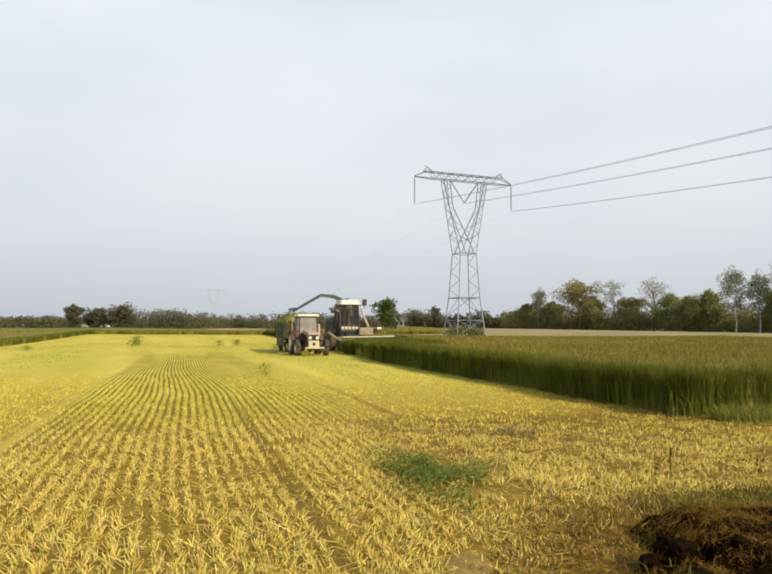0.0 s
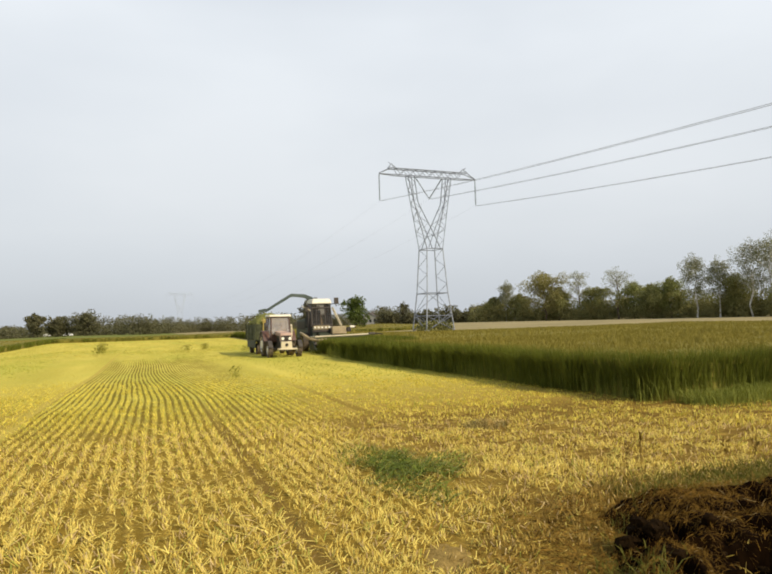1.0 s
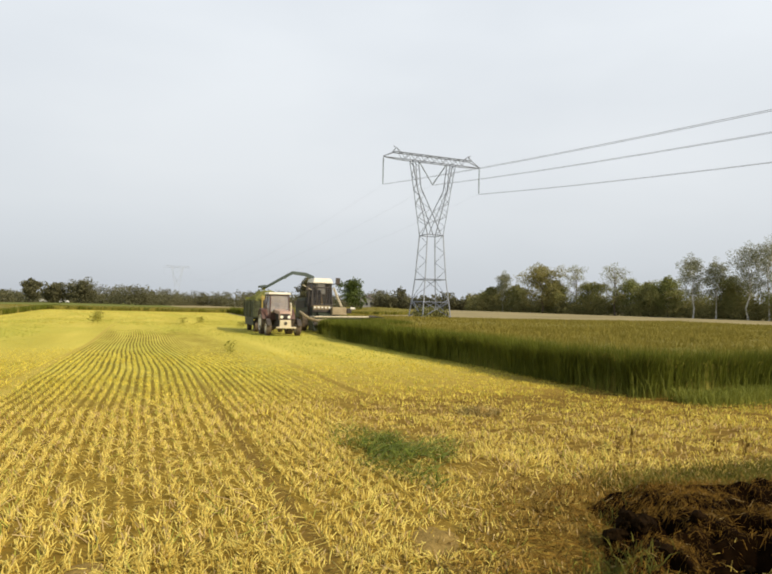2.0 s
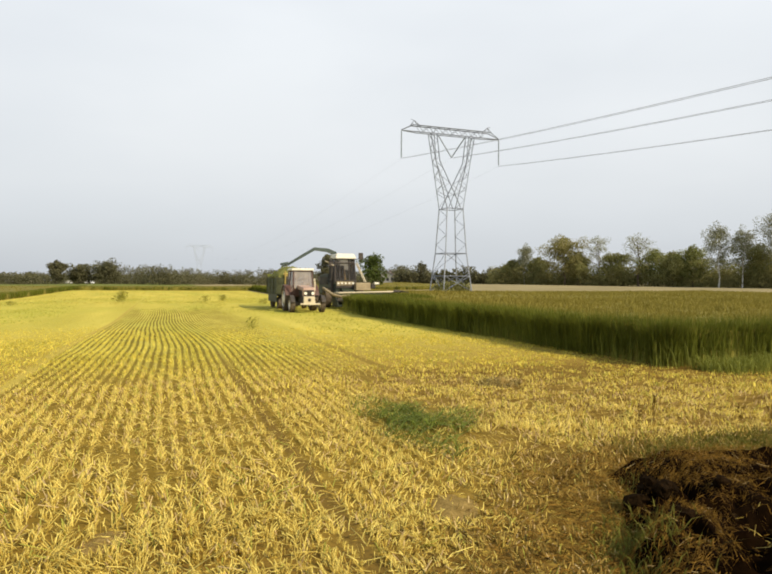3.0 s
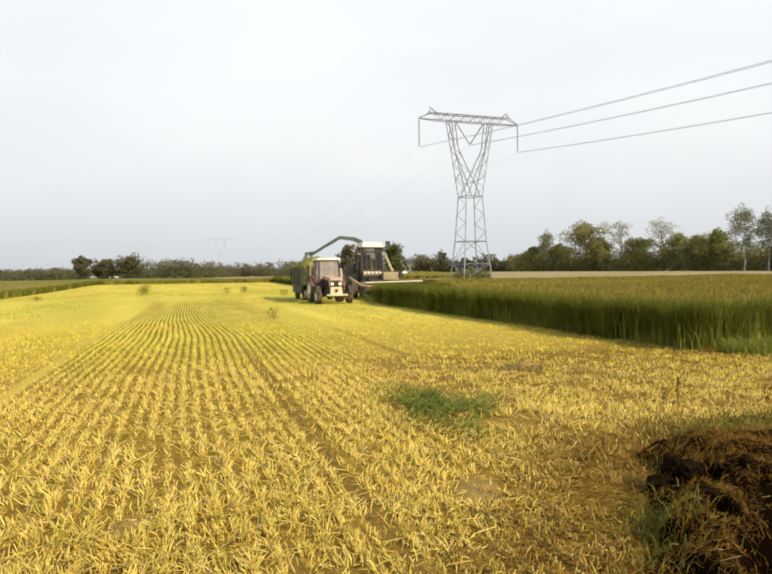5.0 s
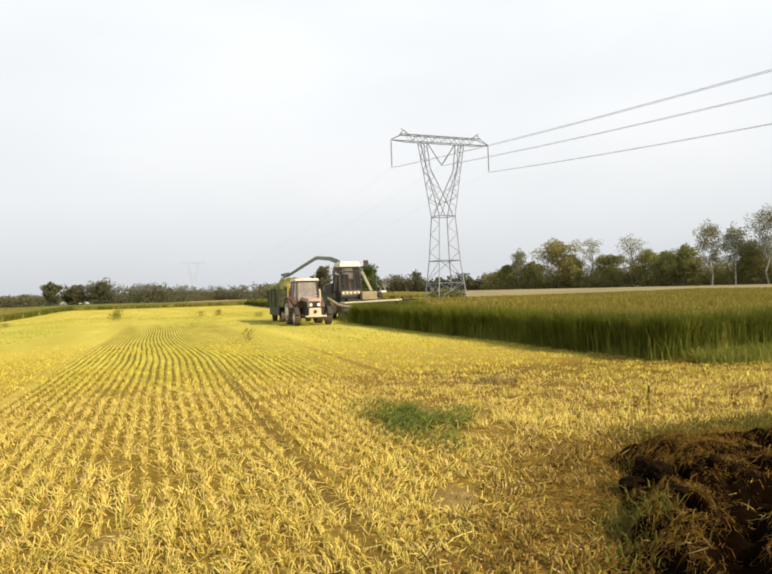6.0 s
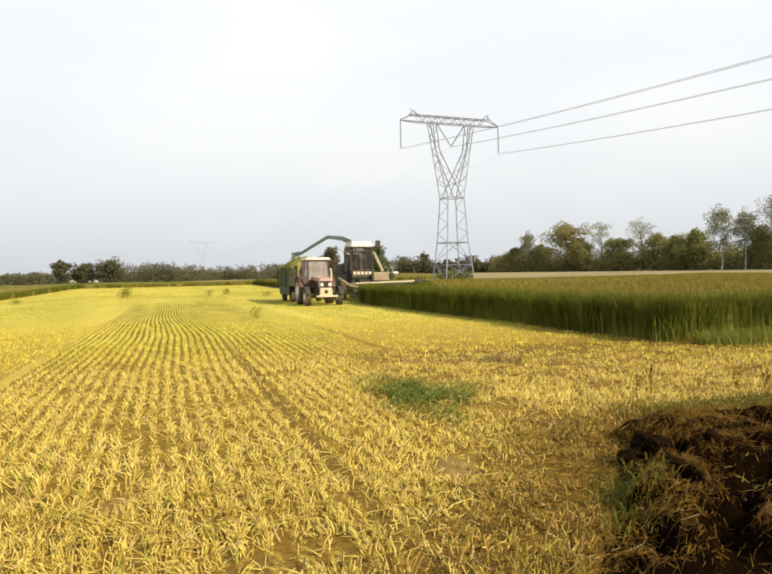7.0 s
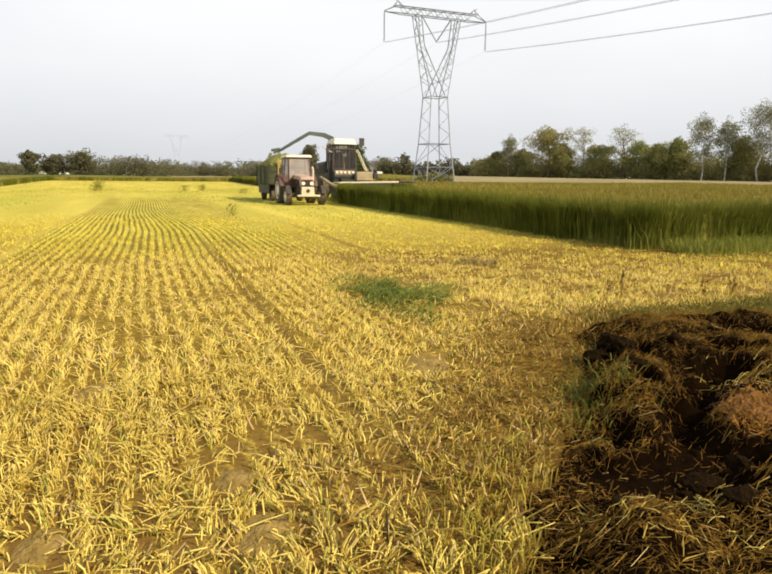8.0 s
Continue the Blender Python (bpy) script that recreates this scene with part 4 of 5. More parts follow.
tree("fresh green rounded tree standing alone beyond the crop", az(0.05, 150), 8.0, 6.4, M_LEAF_FRESH, M_BARK, 0.12, 2600, 0.26, seed=40)
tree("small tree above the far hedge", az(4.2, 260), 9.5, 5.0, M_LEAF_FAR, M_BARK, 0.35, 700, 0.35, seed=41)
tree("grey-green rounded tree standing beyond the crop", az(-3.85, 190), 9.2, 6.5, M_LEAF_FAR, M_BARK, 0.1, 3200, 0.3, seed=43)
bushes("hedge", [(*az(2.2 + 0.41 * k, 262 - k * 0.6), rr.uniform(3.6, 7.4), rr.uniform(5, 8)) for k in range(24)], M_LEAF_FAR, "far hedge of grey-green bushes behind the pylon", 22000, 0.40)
LEFT = [(-25.3, 395, 13.0, 10.0), (-23.6, 400, 9.8, 15.0), (-21.6, 395, 11.2, 19.0)]
for k, (a, d, h, w) in enumerate(LEFT):
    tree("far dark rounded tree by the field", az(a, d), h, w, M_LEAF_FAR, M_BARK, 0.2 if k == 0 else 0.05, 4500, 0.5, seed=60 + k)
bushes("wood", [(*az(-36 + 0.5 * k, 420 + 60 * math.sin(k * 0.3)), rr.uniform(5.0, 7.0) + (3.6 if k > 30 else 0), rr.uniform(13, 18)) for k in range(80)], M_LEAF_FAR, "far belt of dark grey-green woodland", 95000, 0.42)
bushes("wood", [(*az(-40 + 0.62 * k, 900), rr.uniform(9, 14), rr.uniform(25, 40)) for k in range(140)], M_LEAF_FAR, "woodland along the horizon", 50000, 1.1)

bushes("scrub", [(14.7 + rr.uniform(-3.2, 3.2), 123.7 + rr.uniform(-3, 3), rr.uniform(1.0, 2.2), rr.uniform(2.0, 3.4)) for k in range(12)], M_LEAF_DARK, "low scrub growing between the feet of the pylon", 3600, 0.22)

# ---- small far buildings and vehicles ----
M_WALL = mat("grey_plaster", (0.30, 0.30, 0.28), 0.9, second=(0.22, 0.22, 0.21), scale=0.4)
M_ROOF = mat("roof_tiles", (0.20, 0.17, 0.16), 0.85, scale=1.0)
M_DARK = mat("dark_glass", (0.03, 0.035, 0.04), 0.15, scale=1.0)
M_VAN = mat("white_paint", (0.78, 0.78, 0.76), 0.35, scale=1.0, vary=0.08)
M_TYRE = mat("rubber", (0.045, 0.038, 0.032), 0.85, second=(0.16, 0.12, 0.075), scale=2.0, bump=0.3)


def house():
    root = tagged(new("house"), "small grey house with a dark pitched roof among bushes", "house")
    part("wall", box(solid(), (0, 0, 2.0), (6.4, 6.0, 4.4)), M_WALL, root)
    bm = solid()
    profile(bm, [(-3.6, 4.0), (0, 5.8), (3.6, 4.0), (3.6, 4.2), (0, 6.05), (-3.6, 4.2)], -3.4, 3.4)
    part("roof", bm, M_ROOF, root)
    bm = solid()
    profile(bm, [(-3.2, 4.1), (3.2, 4.1), (0, 5.7)], -3.0, 3.0)
    part("gable", bm, M_WALL, root)
    for x in (-2.0, 0.0, 2.0):
        part("window", box(solid(), (x, -3.0, 2.4), (1.1, 0.12, 1.4)), M_DARK, root)
    part("chimney", box(solid(), (1.0, 0.6, 6.0), (0.6, 0.6, 1.3)), M_ROOF, root)
    return root


hx, hy = az(1.35, 300)
house().matrix_world = pose(hx, hy, float(ground_z(hx, hy)) - 0.1, 0, 0, -6)


def van():
    root = tagged(new("van"), "white van parked by the far trees", "van", "vehicles by the far trees")
    bm = solid()
    profile(bm, [(-2.6, 0.45), (2.5, 0.45), (2.55, 1.1), (1.9, 1.25), (1.2, 2.1), (-2.5, 2.2)], -0.95, 0.95, 0.06)
    part("body", bm, M_VAN, root)
    for s in (-1, 1):
        part("window", box(solid(), (0.9, s * 0.96, 1.6), (0.8, 0.04, 0.5)), M_DARK, root)
        for x in (-1.7, 1.7):
            w = part("wheel", lathe(solid(), [(0.2, -0.1), (0.34, -0.1), (0.36, 0.0), (0.34, 0.1), (0.2, 0.1)], 14), M_TYRE, root)
            w.location = (x, s * 0.86, 0.36)
    return root


first_van = van()
first_van.matrix_world = pose(*az(-22.9, 440), -0.05, 0, 0, 10)
for a, d, t in ((-24.4, 450, 75), (-28.4, 445, -10), (-26.9, 450, 70)):
    copy_thing(first_van, pose(*az(a, d), -0.05, 0, 0, t))

# ---- muck heap ----


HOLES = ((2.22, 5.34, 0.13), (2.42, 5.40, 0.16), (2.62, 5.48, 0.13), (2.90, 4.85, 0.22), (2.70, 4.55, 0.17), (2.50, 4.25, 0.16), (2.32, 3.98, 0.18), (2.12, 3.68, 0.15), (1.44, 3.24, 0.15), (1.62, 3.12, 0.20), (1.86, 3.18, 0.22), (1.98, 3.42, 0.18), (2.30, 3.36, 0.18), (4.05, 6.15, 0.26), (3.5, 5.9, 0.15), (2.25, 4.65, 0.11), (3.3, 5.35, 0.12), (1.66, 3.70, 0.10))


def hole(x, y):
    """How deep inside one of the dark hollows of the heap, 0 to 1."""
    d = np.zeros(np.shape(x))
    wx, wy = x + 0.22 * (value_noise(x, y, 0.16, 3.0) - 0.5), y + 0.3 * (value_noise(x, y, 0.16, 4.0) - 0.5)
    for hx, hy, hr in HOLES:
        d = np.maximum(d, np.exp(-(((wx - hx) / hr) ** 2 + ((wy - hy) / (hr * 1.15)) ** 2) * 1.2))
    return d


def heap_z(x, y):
    """Height of the muck heap over the ground: a low ragged mat, and an unseen higher heap added for its shade."""
    x, y = np.asarray(x, float), np.asarray(y, float)
    d = heap_in(x, y)
    low = (0.15 + 0.09 * smooth(3.4, 5.4, y)) * smooth(-0.05, 0.30 + 0.35 * (1 - smooth(2.6, 4.6, y)), d)
    lump = 0.16 * (value_noise(x, y, 0.42, 6.0) - 0.4) + 0.09 * (value_noise(x, y, 0.17, 7.0) - 0.5) + 0.05 * (value_noise(x, y, 0.07, 8.0) - 0.5)
    low = low + (lump - 0.30 * hole(x, y)) * smooth(0.0, 0.35, d)
    # higher heap added out of view, so that its shade falls on the mat
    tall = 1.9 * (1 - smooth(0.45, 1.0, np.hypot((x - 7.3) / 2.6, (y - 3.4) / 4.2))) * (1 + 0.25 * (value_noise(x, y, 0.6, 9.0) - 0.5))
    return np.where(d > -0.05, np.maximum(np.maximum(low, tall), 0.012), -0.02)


def build_heap():
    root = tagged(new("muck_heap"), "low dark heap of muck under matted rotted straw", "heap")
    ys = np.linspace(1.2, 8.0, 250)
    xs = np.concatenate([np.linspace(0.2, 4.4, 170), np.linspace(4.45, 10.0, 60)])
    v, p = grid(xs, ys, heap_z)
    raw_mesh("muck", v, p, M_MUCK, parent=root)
    # each clod is near black, its own shade included
    r = random.Random(11)
    spots = [(2.20, 5.46, 0.10), (2.32, 5.52, 0.11), (2.46, 5.54, 0.10), (2.60, 5.58, 0.10)]
    for k in range(40):
        y = r.uniform(2.4, 6.2)
        spots.append((0.9 + 0.4 * (y - 2.4) + r.uniform(0.15, 2.2), y, r.uniform(0.025, 0.07)))
    for k, (x, y, size) in enumerate(spots):
        bm = solid()
        bmesh.ops.create_icosphere(bm, subdivisions=3 if size > 0.1 else 2, radius=size)
        sx, sy = r.uniform(0.8, 1.6), r.uniform(0.7, 1.2)
        for vert in bm.verts:
            vert.co = vert.co * (1 + 0.7 * noise.noise(vert.co * 9 + Vector((k, 0, 0))) + 0.6 * noise.noise(vert.co * 24) + 0.45 * noise.noise(vert.co * 55))
            vert.co.x *= sx
            vert.co.y *= sy
            vert.co.z *= 0.75
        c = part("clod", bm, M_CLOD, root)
        c.location = (x, y, float(heap_z(np.array(x), np.array(y))) + 0.25 * size)
        c.rotation_euler = (0, 0, r.uniform(0, 6))
    return root


build_heap()


def loose_straw(name, place, material, label, lo, hi, rad, zfun, lift=0.05, bent=False):
    x, y = place
    n = len(x)
    z = zfun(x, y) + rng.uniform(0.003, lift, n)
    a = rng.uniform(0, 2 * np.pi, n)
    ln = rng.uniform(lo, hi, n)
    lean = np.column_stack([np.cos(a), np.sin(a)]) * ln[:, None]
    base = np.column_stack([x, y, z])
    rise = np.clip(zfun(x + lean[:, 0], y + lean[:, 1]) - zfun(x, y), -0.08, 0.08) + rng.normal(0.005, 0.02, n)
    return tagged(stalks(name, base, rise, rad * rng.uniform(0.7, 1.3, n), lean, material, label, bent=bent), category="straw")


def on_heap(n, in_holes, edge):
    y = rng.uniform(1.6, 7.4, n)
    x = rng.uniform(0.3, 5.2, n)
    mats = value_noise(x, y, 0.35, 12.0)
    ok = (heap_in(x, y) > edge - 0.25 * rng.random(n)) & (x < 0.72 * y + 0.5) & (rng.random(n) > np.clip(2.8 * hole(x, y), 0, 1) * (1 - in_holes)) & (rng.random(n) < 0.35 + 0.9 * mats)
    return x[ok], y[ok]


def over_near_field(n):
    r, a = np.sqrt(rng.uniform(2.0, 110, n)), rng.uniform(-0.7, 0.7, n)
    x, y = r * np.sin(a), r * np.cos(a)
    keep = off_heap(x, y) & (rng.random(n) > 0.92 * smooth(-1.6, -0.3, heap_in(x, y)))
    for ex, ey, er in EARTH:
        keep &= (((x - ex) / er) ** 2 + ((y - ey) / (er * 1.6)) ** 2 > 1.0) | (rng.random(n) < 0.2)
    return x[keep], y[keep]


def beside_heap(n):
    x, y = rng.uniform(-0.2, 4.5, n), rng.uniform(2.2, 8.0, n)
    keep = off_heap(x, y) & (rng.random(n) < smooth(-1.5, -0.1, heap_in(x, y)))
    return x[keep], y[keep]


loose_straw("rotted_straw", on_heap(105000, 0.10, -0.15), M_LITTER, "matted rotted straw covering the muck heap", 0.015, 0.07, 0.0013, heap_z)
loose_straw("loose_straw", on_heap(1700, 0.05, -0.1), M_STRAW_GREY, "loose weathered straw on the muck heap", 0.03, 0.10, 0.0016, heap_z, 0.07)
loose_straw("loose_straw", over_near_field(9000), M_STRAW_NEAR, "loose straw lying between the stubble", 0.03, 0.12, 0.0026, lambda x, y: 0 * x, 0.03)
# dark litter here also deepens the slight shade round the heap
loose_straw("rotted_straw", beside_heap(34000), M_LITTER, "rotted straw strewn round the muck heap, dark partly for shade", 0.03, 0.12, 0.0028, lambda x, y: 0 * x, 0.04)

# olive grass, with the shade round the heap put into its colour
M_FRINGE = mat("dull_shaded_grass", (0.22, 0.20, 0.040), 0.7, second=(0.065, 0.065, 0.010), gloss=0.08, scale=1.5, per_piece=0.7, through_light=0.2)


def heap_fringe():
    """Dull grass along the heap's back and its slanting side, and a tuft on it; coloured darker for shade."""
    k = 9000
    f = rng.random(k)
    x, y = 2.75 + 3.45 * rng.random(k) ** 0.8, np.zeros(k)
    y = 6.55 + 0.3 * (x - 2.5) + rng.uniform(-0.25, 1.5, k) * (0.55 + 0.45 * rng.random(k))
    side = f < 0.03
    ys = rng.uniform(3.9, 6.4, k)
    x, y = np.where(side, 0.86 + 0.43 * (ys - 2.4) + rng.normal(-0.08, 0.13, k), x), np.where(side, ys, y)
    knot = f > 0.985
    x, y = np.where(knot, 1.98 + rng.normal(0, 0.13, k), x), np.where(knot, 4.75 + rng.normal(0, 0.28, k), y)
    base = np.column_stack([x, y, np.maximum(heap_z(x, y), 0)])
    tagged(blades("grass_fringe", base, rng.uniform(0.04, 0.13, k), np.full(k, 0.009), rng.normal(0, 0.06, (k, 2)), M_FRINGE, "dull olive grass round the heap's foot, shade in its colour"), category="grass")


heap_fringe()

M_HEAP_GRASS = mat("fresh_heap_grass", (0.26, 0.265, 0.045), 0.65, second=(0.08, 0.095, 0.014), gloss=0.1, scale=2.0, per_piece=0.7, through_light=0.25)
# wet straw whose orange sheen is put into the base colour
M_WET = mat("wet_orange_sheen_straw", (0.42, 0.19, 0.018), 0.45, second=(0.16, 0.06, 0.006), gloss=0.3, scale=2.0, per_piece=0.6, bump=0.3)


def heap_grass():
    """Fresh grass that grows out of the heap's slanting side."""
    k = 300
    f = rng.random(k)
    x = np.where(f < 0.72, rng.normal(1.86, 0.13, k), rng.normal(1.62, 0.12, k))
    y = np.where(f < 0.72, rng.normal(4.70, 0.24, k), rng.normal(4.15, 0.28, k))
    base = np.column_stack([x, y, np.maximum(heap_z(x, y), 0)])
    tagged(blades("grass_tuft", base, rng.uniform(0.04, 0.12, k), np.full(k, 0.008), rng.normal(0, 0.06, (k, 2)), M_HEAP_GRASS, "fresh green grass growing out of the muck heap's side"), category="grass")


heap_grass()


def scattered(n, spots):
    """n places round the given spots (x, y, spread)."""
    pick = rng.integers(0, len(spots), n)
    c = np.array(spots)[pick]
    return c[:, 0] + rng.normal(0, 1, n) * c[:, 2], c[:, 1] + rng.normal(0, 1, n) * c[:, 2] * 1.2


loose_straw("loose_straw", scattered(260, [(2.85, 4.35, 0.16), (3.05, 4.6, 0.18), (1.74, 2.78, 0.07), (1.85, 2.45, 0.16), (2.05, 2.65, 0.16), (1.25, 2.72, 0.16), (1.5, 2.35, 0.2)]), M_STRAW_NEAR, "pale bleached straw lying on the muck heap", 0.04, 0.12, 0.0018, heap_z, 0.07, True)
loose_straw("wet_straw", scattered(1500, [(2.62, 3.86, 0.11), (2.78, 3.98, 0.10), (2.5, 3.72, 0.07)]), M_WET, "wet straw in the muck heap, orange sheen in its colour", 0.02, 0.08, 0.0024, heap_z, 0.05)


def green_stand():
    """Upright greenish stubble before the heap."""
    k = 480
    f = rng.random(k)
    x, y = np.where(f < 0.6, rng.normal(0.66, 0.17, k), rng.normal(0.95, 0.2, k)), np.where(f < 0.6, rng.normal(2.65, 0.32, k), rng.normal(3.3, 0.3, k))
    ok = heap_in(x, y) < 0.0
    base = np.column_stack([x, y, np.zeros(k)])[ok]
    n = len(base)
    tagged(stalks("green_stubble", base, rng.uniform(0.05, 0.13, n), rng.uniform(0.0022, 0.0036, n), rng.normal(0, 0.03, (n, 2)), M_STRAW_LIME, "upright greenish stubble before the heap"), category="stubble")


green_stand()


def weed(place, h, label, material, n=26, spread=0.1):
    x, y = place
    root = tagged(new("weed"), label, "weed", "weeds in the stubble")
    root.location = (x, y, float(ground_z(x, y)))
    bm = solid()
    r = random.Random(int(x * 100))
    for k in range(3):
        rod(bm, (0, 0, 0), (r.uniform(-1, 1) * spread, r.uniform(-1, 1) * spread, h * r.uniform(0.7, 1)), 0.006, 0.002, 5)
    part("stem", bm, material, root)
    b = np.column_stack([rng.normal(0, spread * 0.5, n), rng.normal(0, spread * 0.5, n), rng.uniform(0.1, 0.85, n) * h])
    blades("leaves", b, np.full(n, h * 0.2), np.full(n, 0.02 + h * 0.03), rng.normal(0, spread * 0.7, (n, 2)), material, parent=root, kind="stuff")


M_WEED = mat("weed_leaf", (0.40, 0.37, 0.065), 0.6, second=(0.20, 0.20, 0.035), gloss=0.1, scale=1.0, per_piece=0.6, through_light=0.25)
for wx, wy, wh in ((-4.75, 26.4, 0.55), (-22.0, 58.8, 1.1), (-22.8, 60.0, 0.7), (-15.5, 62.0, 0.6), (-14.0, 62.5, 0.7), (-27.0, 50.0, 0.4), (-9.0, 55.0, 0.5), (-30.0, 45.0, 0.45)):
    weed((wx, wy), wh, "tall green weed standing in the stubble", M_WEED, 60 if wy < 40 else 150, 0.22 if wy < 40 else 0.42)
for wx, wy, wh in ((3.94, 9.26, 0.44), (5.5, 9.1, 0.42), (5.2, 9.3, 0.3), (3.8, 9.4, 0.2)):
    weed((wx, wy), wh, "dry brown weed standing beside the heap", M_STRAW_BROWN, 9, 0.06)

# ---- machines: local x points ahead, y towards the crop ----
M_RED = mat("faded_red_paint", (0.125, 0.062, 0.045), 0.5, second=(0.060, 0.032, 0.024), scale=1.5, coat=0.1)
M_PINK = mat("sun_bleached_red_paint", (0.52, 0.375, 0.29), 0.5, second=(0.30, 0.185, 0.14), scale=1.5)
M_CREAM = mat("cream_paint", (0.64, 0.56, 0.40), 0.5, second=(0.46, 0.39, 0.25), scale=1.5)
M_DUSTY = mat("dusty_cream_paint", (0.42, 0.34, 0.20), 0.6, second=(0.24, 0.18, 0.10), scale=1.5)
M_WHITE = mat("white_roof_paint", (0.78, 0.74, 0.62), 0.5, second=(0.60, 0.55, 0.43), scale=1.0)
M_BLACK = mat("black_iron", (0.035, 0.032, 0.03), 0.7, second=(0.08, 0.065, 0.05), scale=3.0)
M_GREENP = mat("green_paint", (0.040, 0.050, 0.030), 0.6, second=(0.022, 0.026, 0.018), scale=1.2)
M_SPOUT = mat("grey_green_sheet", (0.085, 0.11, 0.095), 0.5, second=(0.05, 0.066, 0.058), scale=1.0)
M_TRAILER = mat("dusty_green_boards", (0.080, 0.088, 0.042), 0.8, second=(0.036, 0.040, 0.020), scale=1.2)
M_YELLOW = mat("faded_yellow_paint", (0.46, 0.35, 0.10), 0.55, second=(0.28, 0.21, 0.06), scale=1.5)
M_CHAFF = mat("flying_chaff", (0.46, 0.47, 0.12), 0.8, second=(0.30, 0.32, 0.08), scale=2.0, per_piece=0.6, through_light=0.4, gloss=0.1)
M_LAMP = mat("lamp_glass", (0.85, 0.82, 0.70), 0.15, scale=2.0, vary=0.05)
M_RIM = mat("rim_paint", (0.84, 0.81, 0.74), 0.5, second=(0.62, 0.57, 0.48), scale=3.0)


def glass_mat(name, ior, tint, sheen):
    """Tinted cab glass; a pale uneven veil is painted on for the reflection."""
    m = bpy.data.materials.new(name)
    m.use_nodes = True
    n, l = m.node_tree.nodes, m.node_tree.links
    n.remove(n["Principled BSDF"])
    tr, gl, ms = n.new("ShaderNodeBsdfTransparent"), n.new("ShaderNodeBsdfGlossy"), n.new("ShaderNodeMixShader")
    tr.inputs["Color"].default_value = tint
    gl.inputs["Roughness"].default_value = 0.05
    lw = n.new("ShaderNodeFresnel")
    lw.inputs["IOR"].default_value = ior
    l.new(lw.outputs[0], ms.inputs[0])
    l.new(tr.outputs[0], ms.inputs[1])
    l.new(gl.outputs[0], ms.inputs[2])
    # pale diffuse layer stands in for the reflection on the pane
    sheen_bsdf, over, sheen_noise, amount = n.new("ShaderNodeBsdfDiffuse"), n.new("ShaderNodeMixShader"), n.new("ShaderNodeTexNoise"), n.new("ShaderNodeMapRange")
    sheen_bsdf.inputs["Color"].default_value = (0.52, 0.47, 0.41, 1)
    sheen_noise.inputs["Scale"].default_value = 3.0
    amount.inputs["From Min"].default_value, amount.inputs["From Max"].default_value = 0.3, 0.7
    amount.inputs["To Min"].default_value, amount.inputs["To Max"].default_value = sheen * 0.4, sheen * 1.6
    l.new(sheen_noise.outputs[0], amount.inputs["Value"])
    l.new(amount.outputs[0], over.inputs[0])
    l.new(ms.outputs[0], over.inputs[1])
    l.new(sheen_bsdf.outputs[0], over.inputs[2])
    l.new(over.outputs[0], n["Material Output"].inputs["Surface"])
    return m


M_GLASS = glass_mat("cab_glass", 2.2, (0.88, 0.82, 0.76, 1), 0.22)
M_GLASS_DIM = glass_mat("dim_cab_glass", 1.4, (0.60, 0.54, 0.44, 1), 0.02)


def wheel(parent, place, r, w, lugs, rim_share=0.55, rim_mat=None, name="wheel"):
    """Tyre with lugs, and a dished rim with a hub, on a hub point that turns."""
    hub = new(name)
    hub.parent = parent
    hub.location = place
    bm = solid()
    h = w / 2
    lathe(bm, [(r * rim_share, -h * 0.8), (r * 0.86, -h), (r * 0.95, -h * 0.85), (r * 0.96, 0), (r * 0.95, h * 0.85), (r * 0.86, h), (r * rim_share, h * 0.8)], 30)
    for k in range(lugs):
        for s in (-1, 1):
            a = 2 * math.pi * (k + (0.5 if s > 0 else 0)) / lugs
            b = a + 0.16
            p = (r * 0.955 * math.cos(a), s * h * 0.9, r * 0.955 * math.sin(a))
            q = (r * 0.965 * math.cos(b), s * 0.02, r * 0.965 * math.sin(b))
            rod(bm, p, q, 0.035 * r + 0.012, 0.035 * r + 0.012, 4)
    part("tyre", bm, M_TYRE, hub)
    bm = solid()
    lathe(bm, [(0.05, -h * 0.95), (r * rim_share * 0.45, -h * 0.92), (r * rim_share * 0.7, -h * 0.72), (r * rim_share * 0.92, -h * 0.78), (r * rim_share, -h * 0.95), (r * rim_share, h * 0.95), (r * rim_share * 0.92, h * 0.78), (r * rim_share * 0.7, h * 0.72), (r * rim_share * 0.45, h * 0.92), (0.05, h * 0.95)], 24)
    for k in range(6):
        a = 2 * math.pi * k / 6
        for s in (-1, 1):
            c = (0.28 * r * rim_share * 1.3 * math.cos(a), s * h * 0.90, 0.28 * r * rim_share * 1.3 * math.sin(a))
            rod(bm, c, (c[0], s * h * 1.0, c[2]), 0.022, seg=6)
    part("rim", bm, rim_mat or M_RIM, hub)
    return hub


def pane(parent, corners, name="window_pane", glass=None):
    bm = solid()
    vs = [Vector(c) for c in corners]
    nrm = (vs[1] - vs[0]).cross(vs[2] - vs[0]).normalized() * 0.006
    a, b = [bm.verts.new(v + nrm) for v in vs], [bm.verts.new(v - nrm) for v in vs]
    bm.faces.new(a)
    bm.faces.new(b[::-1])
    for i in range(4):
        bm.faces.new((a[i], b[i], b[(i + 1) % 4], a[(i + 1) % 4]))
    ob = part(name, bm, glass or M_GLASS, parent)
    ob.visible_shadow = False
    return ob


def build_tractor():
    root = tagged(new("tractor"), "faded red farm tractor with a white cab roof, towing a trailer", "tractor")
